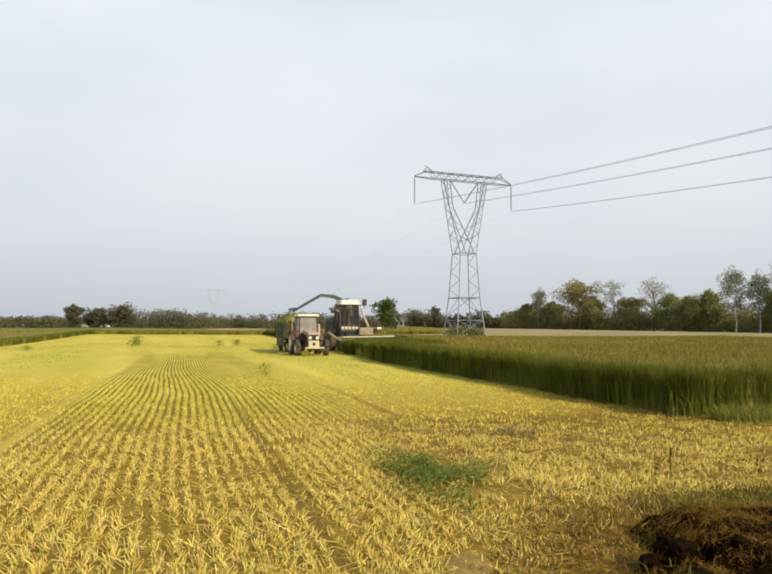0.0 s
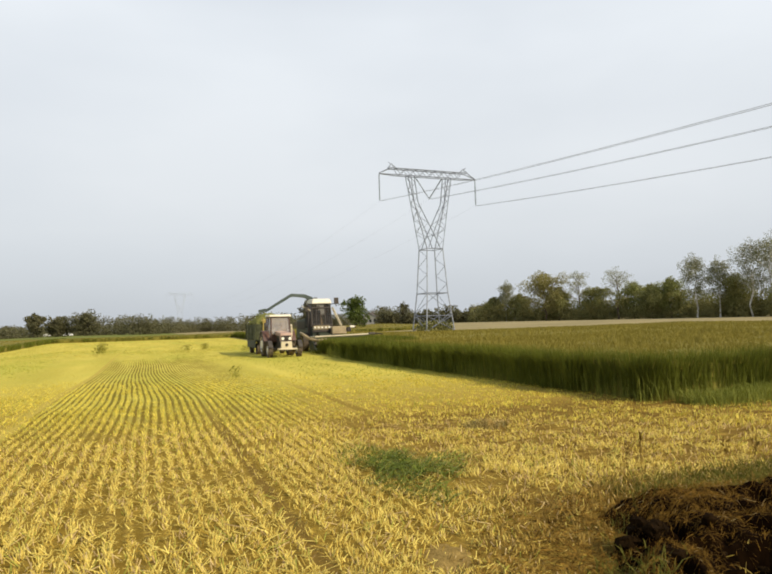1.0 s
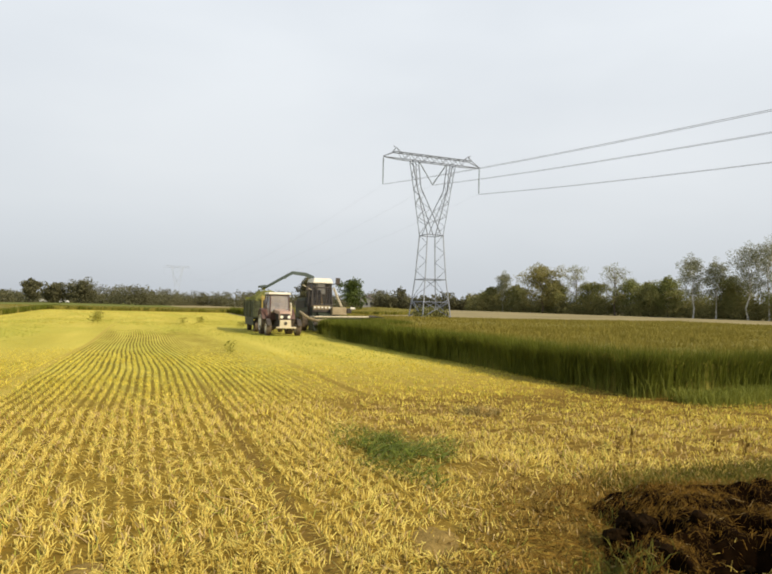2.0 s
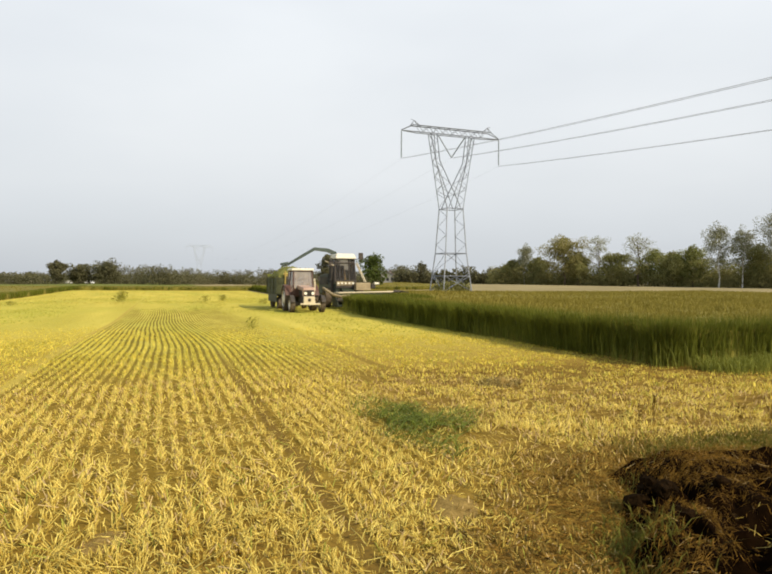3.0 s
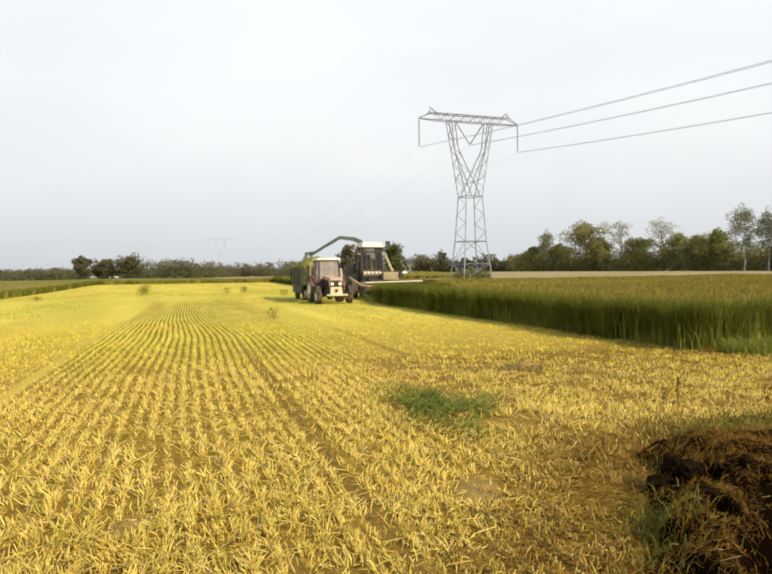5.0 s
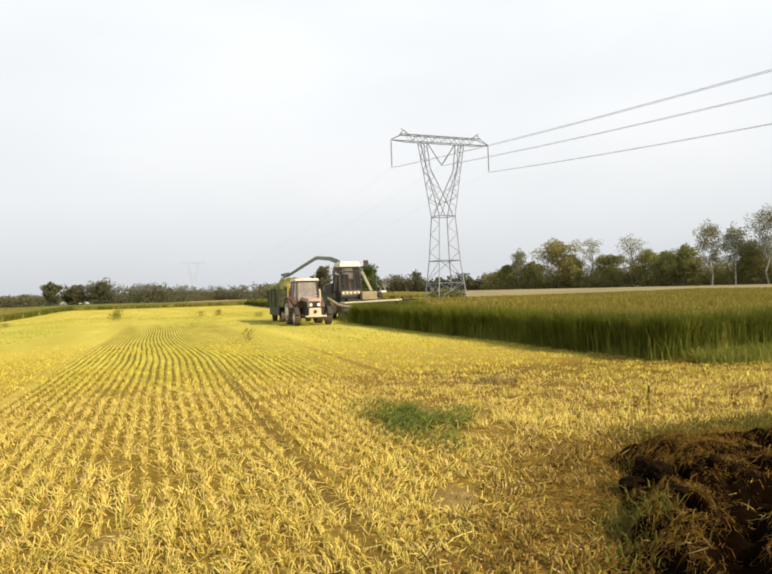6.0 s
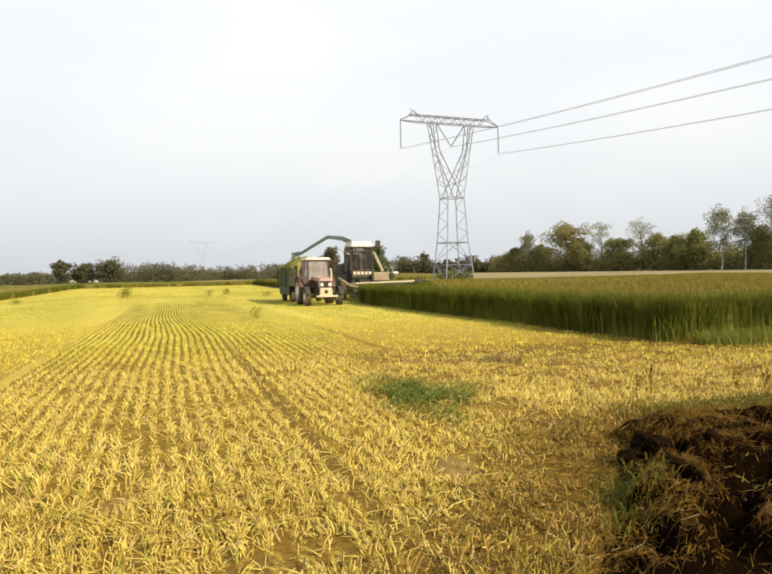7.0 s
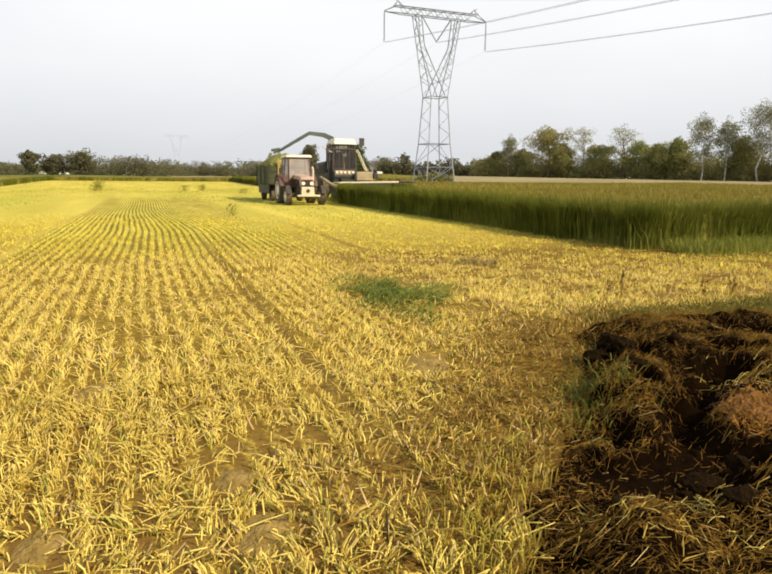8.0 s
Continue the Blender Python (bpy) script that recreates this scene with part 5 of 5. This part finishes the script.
    bm = solid()
    profile(bm, [(-2.6, 0.65), (-1.0, 0.55), (0.55, 0.58), (0.6, 0.95), (-2.6, 1.0)], -0.24, 0.24, 0.03)
    box(bm, (0.0, 0, 0.52), (0.24, 1.5, 0.16), 1, 0.02)
    box(bm, (-2.3, 0, 0.8), (0.34, 1.4, 0.36), 1, 0.03)
    part("chassis", bm, M_BLACK, root)
    bm = solid()
    profile(bm, [(-1.15, 1.42), (0.30, 1.36), (0.36, 1.02), (0.64, 1.00), (0.67, 1.42), (0.58, 1.56), (-1.15, 1.68)], -0.36, 0.36, 0.04)
    part("hood", bm, M_PINK, root, "sun-bleached red hood", False)
    # engine side under the hood; black stands partly for its shade
    bm = solid()
    box(bm, (-0.42, 0, 1.18), (1.4, 0.46, 0.44), 1, 0.03)
    for k in range(5):
        rod(bm, (-0.9 + 0.25 * k, -0.27, 1.05), (-0.9 + 0.25 * k, -0.27, 1.36), 0.05, seg=6)
    rod(bm, (-1.0, -0.30, 1.30), (0.2, -0.30, 1.30), 0.035, seg=6)
    part("engine_block", bm, M_BLACK, root, "engine block under the hood, black partly for shade")
    bm = solid()
    box(bm, (0.67, 0, 1.22), (0.05, 0.62, 0.36), 1, 0.015)
    for k in range(6):
        box(bm, (0.70, 0, 1.08 + 0.055 * k), (0.03, 0.56, 0.018))
    part("grille", bm, M_BLACK, root)
    for s in (-1, 1):
        bm = solid()
        rod(bm, (0.62, s * 0.23, 1.2), (0.74, s * 0.23, 1.2), 0.085, 0.095, 14)
        part("headlight", bm, M_LAMP, root)
    bm = solid()
    box(bm, (0.72, 0, 0.78), (0.22, 0.74, 0.46), 0.92, 0.03)
    part("front_weight", bm, M_CREAM, root, "cream-painted front weight block")
    bm = solid()
    rod(bm, (0.82, 0, 0.80), (0.86, 0, 0.80), 0.10, 0.10, 14)
    part("towing_eye", bm, M_BLACK, root)
    bm = solid()
    box(bm, (0.80, 0.05, 0.54), (0.14, 1.25, 0.10), 1, 0.02)
    part("bumper", bm, M_CREAM, root)
    # cab
    bm = solid()
    for x0, x1, y0, y1, z0 in ((-1.15, -1.3, 0.62, 0.60, 1.1), (-1.95, -1.95, 0.74, 0.66, 1.2), (-2.75, -2.65, 0.74, 0.66, 1.3)):
        for s in (-1, 1):
            rod(bm, (x0, s * y0, z0), (x1, s * y1, 2.62), 0.05, 0.045, 6)
    for s in (-1, 1):
        rod(bm, (-1.3, s * 0.60, 2.60), (-2.65, s * 0.66, 2.60), 0.045, seg=6)
    for x, y in ((-1.3, 0.6), (-2.65, 0.66)):
        rod(bm, (x, -y, 2.6), (x, y, 2.6), 0.045, seg=6)
    part("cab_frame", bm, M_RED, root)
    bm = solid()
    profile(bm, [(-1.15, 0.95), (-1.15, 1.45), (-1.7, 1.2), (-2.75, 1.35), (-2.75, 0.95)], -0.66, 0.66, 0.03)
    part("cab_body", bm, M_RED, root)
    bm = solid()
    box(bm, (-1.98, 0, 2.70), (1.62, 1.52, 0.15), 0.93, 0.05)
    part("cab_roof", bm, M_WHITE, root, "white cab roof")
    pane(root, [(-1.16, -0.60, 1.5), (-1.16, 0.60, 1.5), (-1.3, 0.57, 2.55), (-1.3, -0.57, 2.55)], "windscreen")
    pane(root, [(-2.72, -0.66, 1.5), (-2.72, 0.66, 1.5), (-2.65, 0.6, 2.55), (-2.65, -0.6, 2.55)], "rear_window")
    for s in (-1, 1):
        pane(root, [(-1.2, s * 0.64, 1.3), (-1.93, s * 0.75, 1.3), (-1.93, s * 0.66, 2.55), (-1.32, s * 0.61, 2.55)], "door_pane")
        pane(root, [(-1.98, s * 0.75, 1.4), (-2.7, s * 0.75, 1.4), (-2.62, s * 0.66, 2.55), (-1.98, s * 0.66, 2.55)], "side_pane")
        bm = solid()
        outline = [(-2.3 + 0.93 * math.cos(a), 0.8 + 0.93 * math.sin(a)) for a in np.linspace(0.25, 2.7, 10)]
        inner = [(-2.3 + 0.87 * math.cos(a), 0.8 + 0.87 * math.sin(a)) for a in np.linspace(2.7, 0.25, 10)]
        profile(bm, outline + inner, s * 0.62, s * 1.1)
        part("mudguard", bm, M_RED, root)
        bm = solid()
        outline = [(0.0 + 0.60 * math.cos(a), 0.48 + 0.60 * math.sin(a)) for a in np.linspace(0.3, 2.6, 9)]
        inner = [(0.0 + 0.57 * math.cos(a), 0.48 + 0.57 * math.sin(a)) for a in np.linspace(2.6, 0.3, 9)]
        part("front_mudguard", profile(bm, outline + inner, s * 0.84, s * 1.1), M_BLACK, root)
        bm = solid()
        bent_rod(bm, [(-1.3, s * 0.62, 2.2), (-1.2, s * 0.98, 2.2)], 0.014)
        box(bm, (-1.2, s * 1.02, 2.12), (0.05, 0.14, 0.26), 1, 0.012)
        part("mirror", bm, M_BLACK, root)
    bm = solid()
    box(bm, (-2.2, 0, 1.3), (0.5, 0.5, 0.14), 1, 0.04)
    box(bm, (-2.45, 0, 1.65), (0.12, 0.48, 0.6), 1, 0.04)
    part("seat", bm, M_BLACK, root)
    bm = solid()
    rod(bm, (-1.35, 0, 1.3), (-1.65, 0, 1.72), 0.025)
    for k in range(14):
        a, b = 2 * math.pi * k / 14, 2 * math.pi * (k + 1) / 14
        c = Vector((-1.65, 0, 1.72))
        rod(bm, c + Vector((0.12 * math.cos(a), 0.19 * math.sin(a), 0.15 * math.cos(a))), c + Vector((0.12 * math.cos(b), 0.19 * math.sin(b), 0.15 * math.cos(b))), 0.014, seg=5)
    part("steering_wheel", bm, M_BLACK, root)
    bm = solid()
    bent_rod(bm, [(-0.1, 0.45, 1.2), (-0.1, 0.52, 1.4), (-0.18, 0.53, 1.95), (-0.32, 0.53, 2.08)], 0.055, 10)
    part("exhaust_pipe", bm, M_CREAM, root, "pale weathered exhaust pipe")
    bm = solid()
    for s in (-1, 1):
        bent_rod(bm, [(-2.75, s * 0.35, 0.65), (-3.35, s * 0.35, 0.5)], 0.04)
    rod(bm, (-3.3, -0.38, 0.5), (-3.3, 0.38, 0.5), 0.04)
    part("drawbar_hitch", bm, M_BLACK, root)
    wheels = [(wheel(root, (0, s * 0.95, 0.48), 0.48, 0.32, 14), 0.48) for s in (-1, 1)]
    wheels += [(wheel(root, (-2.3, s * 0.88, 0.8), 0.8, 0.44, 18, 0.62), 0.8) for s in (-1, 1)]
    return root, wheels


def build_trailer():
    """Two-axle tipping trailer heaped with chopped green fodder; its origin lies under its front axle."""
    root = tagged(new("farm_trailer"), "dusty green tipping trailer heaped with chopped green fodder", "trailer")
    bm = solid()
    for s in (-1, 1):
        box(bm, (-1.6, s * 0.45, 0.92), (4.6, 0.1, 0.2), 1, 0.01)
    for x in (0.0, -3.0):
        box(bm, (x, 0, 0.62), (0.14, 1.7, 0.12), 1, 0.01)
        box(bm, (x, 0, 0.76), (0.5, 0.9, 0.14), 1, 0.01)
    part("chassis", bm, M_BLACK, root)
    bm = solid()
    for s in (-1, 1):
        rod(bm, (1.9, 0, 0.52), (0.1, s * 0.42, 0.72), 0.045)
    part("drawbar", bm, M_BLACK, root)
    part("floor", box(solid(), (-1.6, 0, 1.06), (4.7, 2.2, 0.08)), M_TRAILER, root)
    for k in range(3):
        z = 1.26 + 0.36 * k
        for s in (-1, 1):
            part("side_board", box(solid(), (-1.6, s * 1.12, z), (4.7, 0.05, 0.34), 1, 0.012), M_TRAILER, root)
        for x in (0.75, -3.95):
            part("end_board", box(solid(), (x, 0, z), (0.05, 2.2, 0.34), 1, 0.012), M_TRAILER, root)
    # dark sheets added to stand for the shade under the trailer
    for s in (-1, 1):
        part("underside_shade_sheet", box(solid(), (-1.6, s * 1.10, 0.74), (3.9, 0.04, 0.54), 1, 0.012), M_GREENP, root)
    for x in (0.72, -0.8, -2.4, -3.9):
        for s in (-1, 1):
            part("stake", box(solid(), (x, s * 1.17, 1.66), (0.09, 0.06, 1.24), 1, 0.012), M_TRAILER, root)
    bm = solid()
    for s in (-0.62, 0.1):
        rod(bm, (0.82, s, 1.1), (0.82, s, 2.62), 0.045)
    rod(bm, (0.82, -0.75, 2.42), (0.82, 0.25, 2.42), 0.045)
    box(bm, (0.80, -0.34, 2.28), (0.05, 0.46, 0.42), 1, 0.02)
    part("front_frame", bm, M_YELLOW, root, "faded yellow front frame")
    # heaped load
    xs, ys = np.linspace(-3.92, 0.72, 60), np.linspace(-1.08, 1.08, 34)

    def zf(gx, gy):
        f = np.minimum(1, np.minimum((gx + 3.92), (0.72 - gx)) / 1.2) * np.minimum(1, (1.08 - np.abs(gy)) / 0.8)
        z = 2.22 + (0.35 + 0.36 * smooth(-3.4, -1.2, gx)) * np.sqrt(np.clip(f, 0, 1))
        return z + 0.05 * np.sin(gx * 7 + gy * 3) * np.sin(gy * 9) + rng.uniform(-0.03, 0.03, gx.shape)
    v, p = grid(xs, ys, zf)
    raw_mesh("fodder_load", v, p, M_FODDER, parent=root, label="heaped chopped green fodder")
    wheels = [(wheel(root, (x, s * 0.86, 0.44), 0.44, 0.28, 0, 0.5, M_BLACK), 0.44) for x in (0.0, -3.0) for s in (-1, 1)]
    return root, wheels


def build_harvester():
    """Self-propelled forage harvester; its origin lies on the ground under the cab."""
    root = tagged(new("forage_harvester"), "old forage harvester with white cab and long curved discharge spout", "harvester")
    bm = solid()
    profile(bm, [(-4.2, 1.0), (-0.8, 0.85), (1.3, 0.9), (1.3, 1.75), (-0.8, 1.8), (-1.0, 2.55), (-3.9, 2.45), (-4.3, 1.9)], -0.86, 0.95, 0.05)
    part("body", bm, M_GREENP, root, "green painted machine body")
    bm = solid()
    for k in range(7):
        box(bm, (-3.6 + 0.4 * k, -0.88, 2.0), (0.3, 0.04, 0.6))
    part("engine_grille", bm, M_BLACK, root)
    # cab
    bm = solid()
    for x0, x1, y0, y1 in ((0.95, 0.72, 0.80, 0.72), (-0.72, -0.72, 0.80, 0.74)):
        for s in (-1, 1):
            rod(bm, (x0, s * y0, 1.85), (x1, s * y1, 3.62), 0.065, 0.06, 6)
    for s in (-1, 1):
        rod(bm, (0.05, s * 0.8, 1.85), (0.05, s * 0.74, 3.62), 0.05, 0.05, 6)
        rod(bm, (0.95, s * 0.8, 2.0), (-0.72, s * 0.8, 2.0), 0.05, seg=6)
    rod(bm, (0.95, -0.8, 2.0), (0.95, 0.8, 2.0), 0.05, seg=6)
    for y in (-0.42, 0.30):
        rod(bm, (0.96, y, 2.0), (0.75, y * 0.9, 3.6), 0.035, seg=6)
    rod(bm, (0.80, -0.7, 3.3), (0.80, 0.7, 3.3), 0.06, seg=6)
    part("cab_frame", bm, M_BLACK, root)
    bm = solid()
    box(bm, (-0.75, 0, 2.35), (0.06, 1.5, 0.95), 1, 0.02)
    part("cab_back", bm, M_GREENP, root)
    bm = solid()
    box(bm, (0.02, 0.03, 3.81), (2.0, 1.66, 0.40), 0.82, 0.10)
    part("cab_roof", bm, M_WHITE, root, "rounded cream-white cab roof")
    pane(root, [(0.95, -0.76, 2.0), (0.95, 0.76, 2.0), (0.73, 0.69, 3.6), (0.73, -0.69, 3.6)], "windscreen", M_GLASS_DIM)
    for s in (-1, 1):
        pane(root, [(0.92, s * 0.8, 2.0), (-0.70, s * 0.8, 2.0), (-0.70, s * 0.74, 3.6), (0.70, s * 0.73, 3.6)], "side_pane", M_GLASS_DIM)
    bm = solid()
    box(bm, (-0.2, 0, 2.3), (0.55, 0.55, 0.16), 1, 0.04)
    box(bm, (-0.48, 0, 2.75), (0.14, 0.52, 0.8), 1, 0.05)
    part("seat", bm, M_BLACK, root)
    bm = solid()
    rod(bm, (0.72, 0.05, 2.0), (0.45, 0.05, 2.85), 0.07, 0.05, 8)
    part("steering_column", bm, M_CREAM, root, "pale steering column")
    # front apron with lamps
    bm = solid()
    box(bm, (1.22, -0.12, 1.78), (0.30, 1.35, 0.30), 0.95, 0.03)
    part("front_apron", bm, M_DUSTY, root)
    for y in (-0.66, -0.38, -0.10, 0.18, 0.46):
        bm = solid()
        rod(bm, (1.36, y, 1.80), (1.43, y, 1.80), 0.070, 0.078, 12)
        part("work_lamp", bm, M_LAMP, root)
    bm = solid()
    box(bm, (1.30, -0.10, 1.54), (0.2, 1.5, 0.16), 1, 0.02)
    box(bm, (0.6, -0.92, 2.35), (0.25, 0.22, 2.3), 1, 0.03)
    box(bm, (1.2, 0.62, 1.74), (0.3, 0.2, 0.4), 1, 0.02)
    part("bumper_beam", bm, M_BLACK, root)
    bm = solid()
    box(bm, (1.5, 1.12, 1.56), (0.8, 1.15, 0.58), 0.96, 0.05)
    part("side_guard", bm, M_DUSTY, root, "dusty cream sheet-metal drive guard")
    bm = solid()
    box(bm, (1.85, 1.86, 1.60), (0.25, 0.34, 0.36), 1, 0.05)
    part("gearbox", bm, M_BLACK, root)
    bm = solid()
    rod(bm, (1.9, 1.95, 1.78), (1.9, 2.3, 1.78), 0.11, 0.09, 10)
    part("drive_cover", bm, M_WHITE, root)
    # ladder, rail and mirror
    bm = solid()
    rod(bm, (0.7, 0.95, 3.35), (1.0, 1.55, 1.9), 0.055, seg=6)
    rod(bm, (0.4, 0.95, 3.3), (0.7, 1.55, 1.9), 0.04, seg=6)
    for k in range(4):
        f = 0.2 + 0.2 * k
        rod(bm, (0.7 + 0.3 * f, 0.95 + 0.6 * f, 3.35 - 1.45 * f), (0.4 + 0.3 * f, 0.95 + 0.6 * f, 3.3 - 1.4 * f), 0.03, seg=6)
    part("ladder", bm, M_CREAM, root)
    for s in (-1, 1):
        bm = solid()
        bent_rod(bm, [(0.75, s * 0.75, 3.55), (0.95, s * 1.1, 3.65), (0.95, s * 1.2, 3.4)], 0.03, 6)
        box(bm, (0.97, s * 1.18, 3.82 if s > 0 else 3.2), (0.08, 0.36 if s > 0 else 0.22, 0.5 if s > 0 else 0.34), 1, 0.03)
        part("mirror", bm, M_BLACK, root)
    bm = solid()
    bent_rod(bm, [(0.8, -0.82, 3.1), (0.95, -1.25, 3.3), (1.0, -1.55, 3.45)], 0.03, 6)
    part("grab_rail", bm, M_CREAM, root)
    # discharge spout
    pts = [(-1.5, -0.1, 2.5), (-1.5, -0.1, 3.7), (-1.45, -0.25, 4.12), (-1.4, -0.8, 4.34), (-1.3, -1.85, 4.42), (-1.3, -2.4, 4.10), (-1.3, -2.95, 3.78), (-1.35, -3.45, 3.47), (-1.4, -3.9, 3.2)]
    bm = solid()
    width = [0.24, 0.23, 0.22, 0.20, 0.17, 0.16, 0.15, 0.14, 0.13]
    rings = []
    for k, p in enumerate(pts):
        a, b = Vector(pts[max(0, k - 1)]), Vector(pts[min(len(pts) - 1, k + 1)])
        t = (b - a).normalized()
        side = Vector((1, 0, 0))
        up = t.cross(side).normalized()
        w = width[k] * 0.9
        rings.append([bm.verts.new(Vector(p) + side * sx * w + up * sz * w * 0.75) for sx, sz in ((-1, -1), (1, -1), (1, 1), (-1, 1))])
    for a, b in zip(rings, rings[1:]):
        for k in range(4):
            bm.faces.new((a[k], a[(k + 1) % 4], b[(k + 1) % 4], b[k]))
    bm.faces.new(rings[0][::-1])
    bmesh.ops.recalc_face_normals(bm, faces=bm.faces)
    spout = part("spout", bm, M_SPOUT, root, "grey-green curved discharge spout")
    bm = solid()
    box(bm, (0, -0.22, -0.02), (0.40, 0.62, 0.17), 0.9, 0.02)
    flap = part("spout_flap", bm, M_SPOUT, spout)
    flap.location = (-1.4, -3.92, 3.34)
    flap.rotation_euler = (radians(10), 0, 0)
    # header
    bm = solid()
    profile(bm, [(1.3, 0.75), (2.6, 0.35), (2.7, 0.95), (1.3, 1.45)], -0.45, 0.45, 0.03)
    part("feeder_housing", bm, M_GREENP, root)
    bm = solid()
    profile(bm, [(2.5, 0.2), (3.6, 0.16), (3.6, 0.24), (2.75, 0.3), (2.7, 1.15), (2.55, 1.15)], -1.3, 2.75, 0.0)
    part("header_trough", bm, M_GREENP, root, "dark green cutting header")
    bm = solid()
    rod(bm, (3.0, -1.25, 0.6), (3.0, 2.7, 0.6), 0.16, seg=14)
    for k in range(60):
        a = k * 0.7 if k < 30 else -k * 0.7
        y = -1.2 + 3.85 * k / 59
        c = Vector((3.0, y, 0.6))
        rod(bm, c, c + Vector((0.28 * math.cos(a), 0, 0.28 * math.sin(a))), 0.05, 0.03, 4)
    part("auger", bm, M_BLACK, root)
    for y in (-1.34, 2.79):
        bm = solid()
        profile(bm, [(2.45, 0.2), (3.7, 0.15), (4.3, 0.2), (3.6, 0.7), (2.75, 1.2), (2.45, 1.2)], y - 0.04, y + 0.04)
        part("divider", bm, M_GREENP, root)
    bm = solid()
    bent_rod(bm, [(2.6, -2.05, 1.45), (3.3, -1.98, 1.30), (3.9, -1.65, 1.00), (4.2, -1.2, 0.88), (4.2, -0.5, 0.95)], 0.10, 8)
    part("divider_tube", bm, M_DUSTY, root)
    bm = solid()
    bent_rod(bm, [(2.7, -1.3, 1.1), (4.0, -1.3, 1.14), (4.0, 3.35, 1.22), (2.7, 2.8, 1.15)], 0.06, 8)
    part("push_bar", bm, M_CREAM, root, "long cream push bar over the crop")
    bm = solid()
    box(bm, (4.0, 2.95, 1.26), (0.3, 0.5, 0.14), 0.8, 0.03)
    rod(bm, (4.0, 3.1, 1.26), (4.3, 3.75, 1.18), 0.08, 0.03, 6)
    part("divider_tip", bm, M_BLACK, root)
    wheels = [(wheel(root, (0.3, s * 1.25, 0.72), 0.72, 0.5, 16, 0.5, M_YELLOW), 0.72) for s in (-1, 1)]
    wheels += [(wheel(root, (-3.0, s * 0.95, 0.48), 0.48, 0.3, 12, 0.5, M_YELLOW), 0.48) for s in (-1, 1)]
    return root, wheels


tractor, tractor_wheels = build_tractor()
trailer, trailer_wheels = build_trailer()
harvester, harvester_wheels = build_harvester()

# chopped crop that flies out of the spout, in small batches


def build_spray():
    ob = tagged(new("fodder_spray"), "batch of chopped green crop flying into the trailer", "chopped crop", "batches of flying chopped crop")
    k = 120
    p = np.clip(rng.normal(0, 1, (k, 3)), -1.5, 1.5) * np.array([0.060, 0.060, 0.060])
    h = rng.uniform(0.02, 0.07, k)
    blades("chaff", p, h, np.full(k, 0.032), rng.normal(0, 0.03, (k, 2)), M_CHAFF, parent=ob, kind="stuff")
    return ob


first_spray = build_spray()
SPRAYS = [first_spray] + [copy_thing(first_spray, Matrix.Identity(4)) for k in range(109)]

# ---- what moves ----
TURN = FIELD - 90.0                # the machines' heading
TRACTOR_U, TRACTOR_V = 43.7, 8.45
HARVEST_U, HARVEST_V = 51.4, 12.74


def machine_pose(u, v, t):
    x, y, z = field(u - SPEED * t, v)
    return pose(x, y, float(ground_z(x, y)) + 0.008 * math.sin(3.1 * t + u), 0.25 * math.sin(2.3 * t + v), 0.2 * math.sin(2.9 * t + u), TURN)


def motions():
    times = [0.4 * k for k in range(21)]
    for thing, wheels, u, v in ((tractor, tractor_wheels, TRACTOR_U, TRACTOR_V), (trailer, trailer_wheels, TRACTOR_U + 5.3, TRACTOR_V + 0.03), (harvester, harvester_wheels, HARVEST_U, HARVEST_V)):
        walk(thing, [(t, machine_pose(u, v, t)) for t in times])
        for hub, r in wheels:
            c = hub.location.copy()
            walk(hub, [(t, pose(c.x, c.y, c.z, 0, math.degrees(SPEED * t / r), 0)) for t in times])
    # the crop before the header goes down as the knife comes to it
    for thing, u0, mid in SLICES:
        t0 = (CUT0 - u0 - 0.6) / SPEED
        rows = []
        for t in sorted({0.0, 8.0, *[min(8.0, max(0.0, t0 + d)) for d in (-0.1, 0.2, 0.5, 0.8)]}):
            f = min(1.0, max(0.0, (t - t0) / 0.7))
            x, y, z = mid
            rows.append((t, pose(x - 0.5 * f * FS, y + 0.5 * f * FC, z - 1.45 * f)))
        walk(thing, rows)
    # batches rise through the spout and fly into the load, one after the other
    way = [(-1.5, -0.1, 1.9), (-1.5, -0.1, 3.6), (-1.45, -0.25, 4.08), (-1.4, -0.8, 4.32), (-1.3, -1.85, 4.38), (-1.3, -2.4, 4.08), (-1.3, -2.95, 3.78), (-1.35, -3.45, 3.47), (-1.4, -3.95, 3.18)]
    for k, thing in enumerate(SPRAYS):
        t0 = -0.9 + 8.9 * k / len(SPRAYS)
        r = random.Random(k)
        wide, side = r.uniform(-0.3, 0.5), r.uniform(-0.2, 0.2)
        steps = [(0.03 * j, p) for j, p in enumerate(way)]
        for j in range(1, 8):
            f = j / 7
            steps.append((0.24 + 0.07 * j, (-1.4 - (0.6 + wide) * f, -3.9 - (0.85 + side) * f, 3.2 + 0.02 * f - 0.85 * f * f)))
        rows = []
        for t in sorted({0.0, 8.0, *[min(8.0, max(0.0, t0 + d)) for d, p in steps]}):
            q = [np.interp(t - t0, [d for d, p in steps], [p[i] for d, p in steps]) for i in range(3)]
            rows.append((t, pose(*field(HARVEST_U - q[0] - SPEED * t, HARVEST_V + q[1], q[2]), 0, 0, 60 * min(1, max(0, t - t0)))))
        walk(thing, rows)


motions()
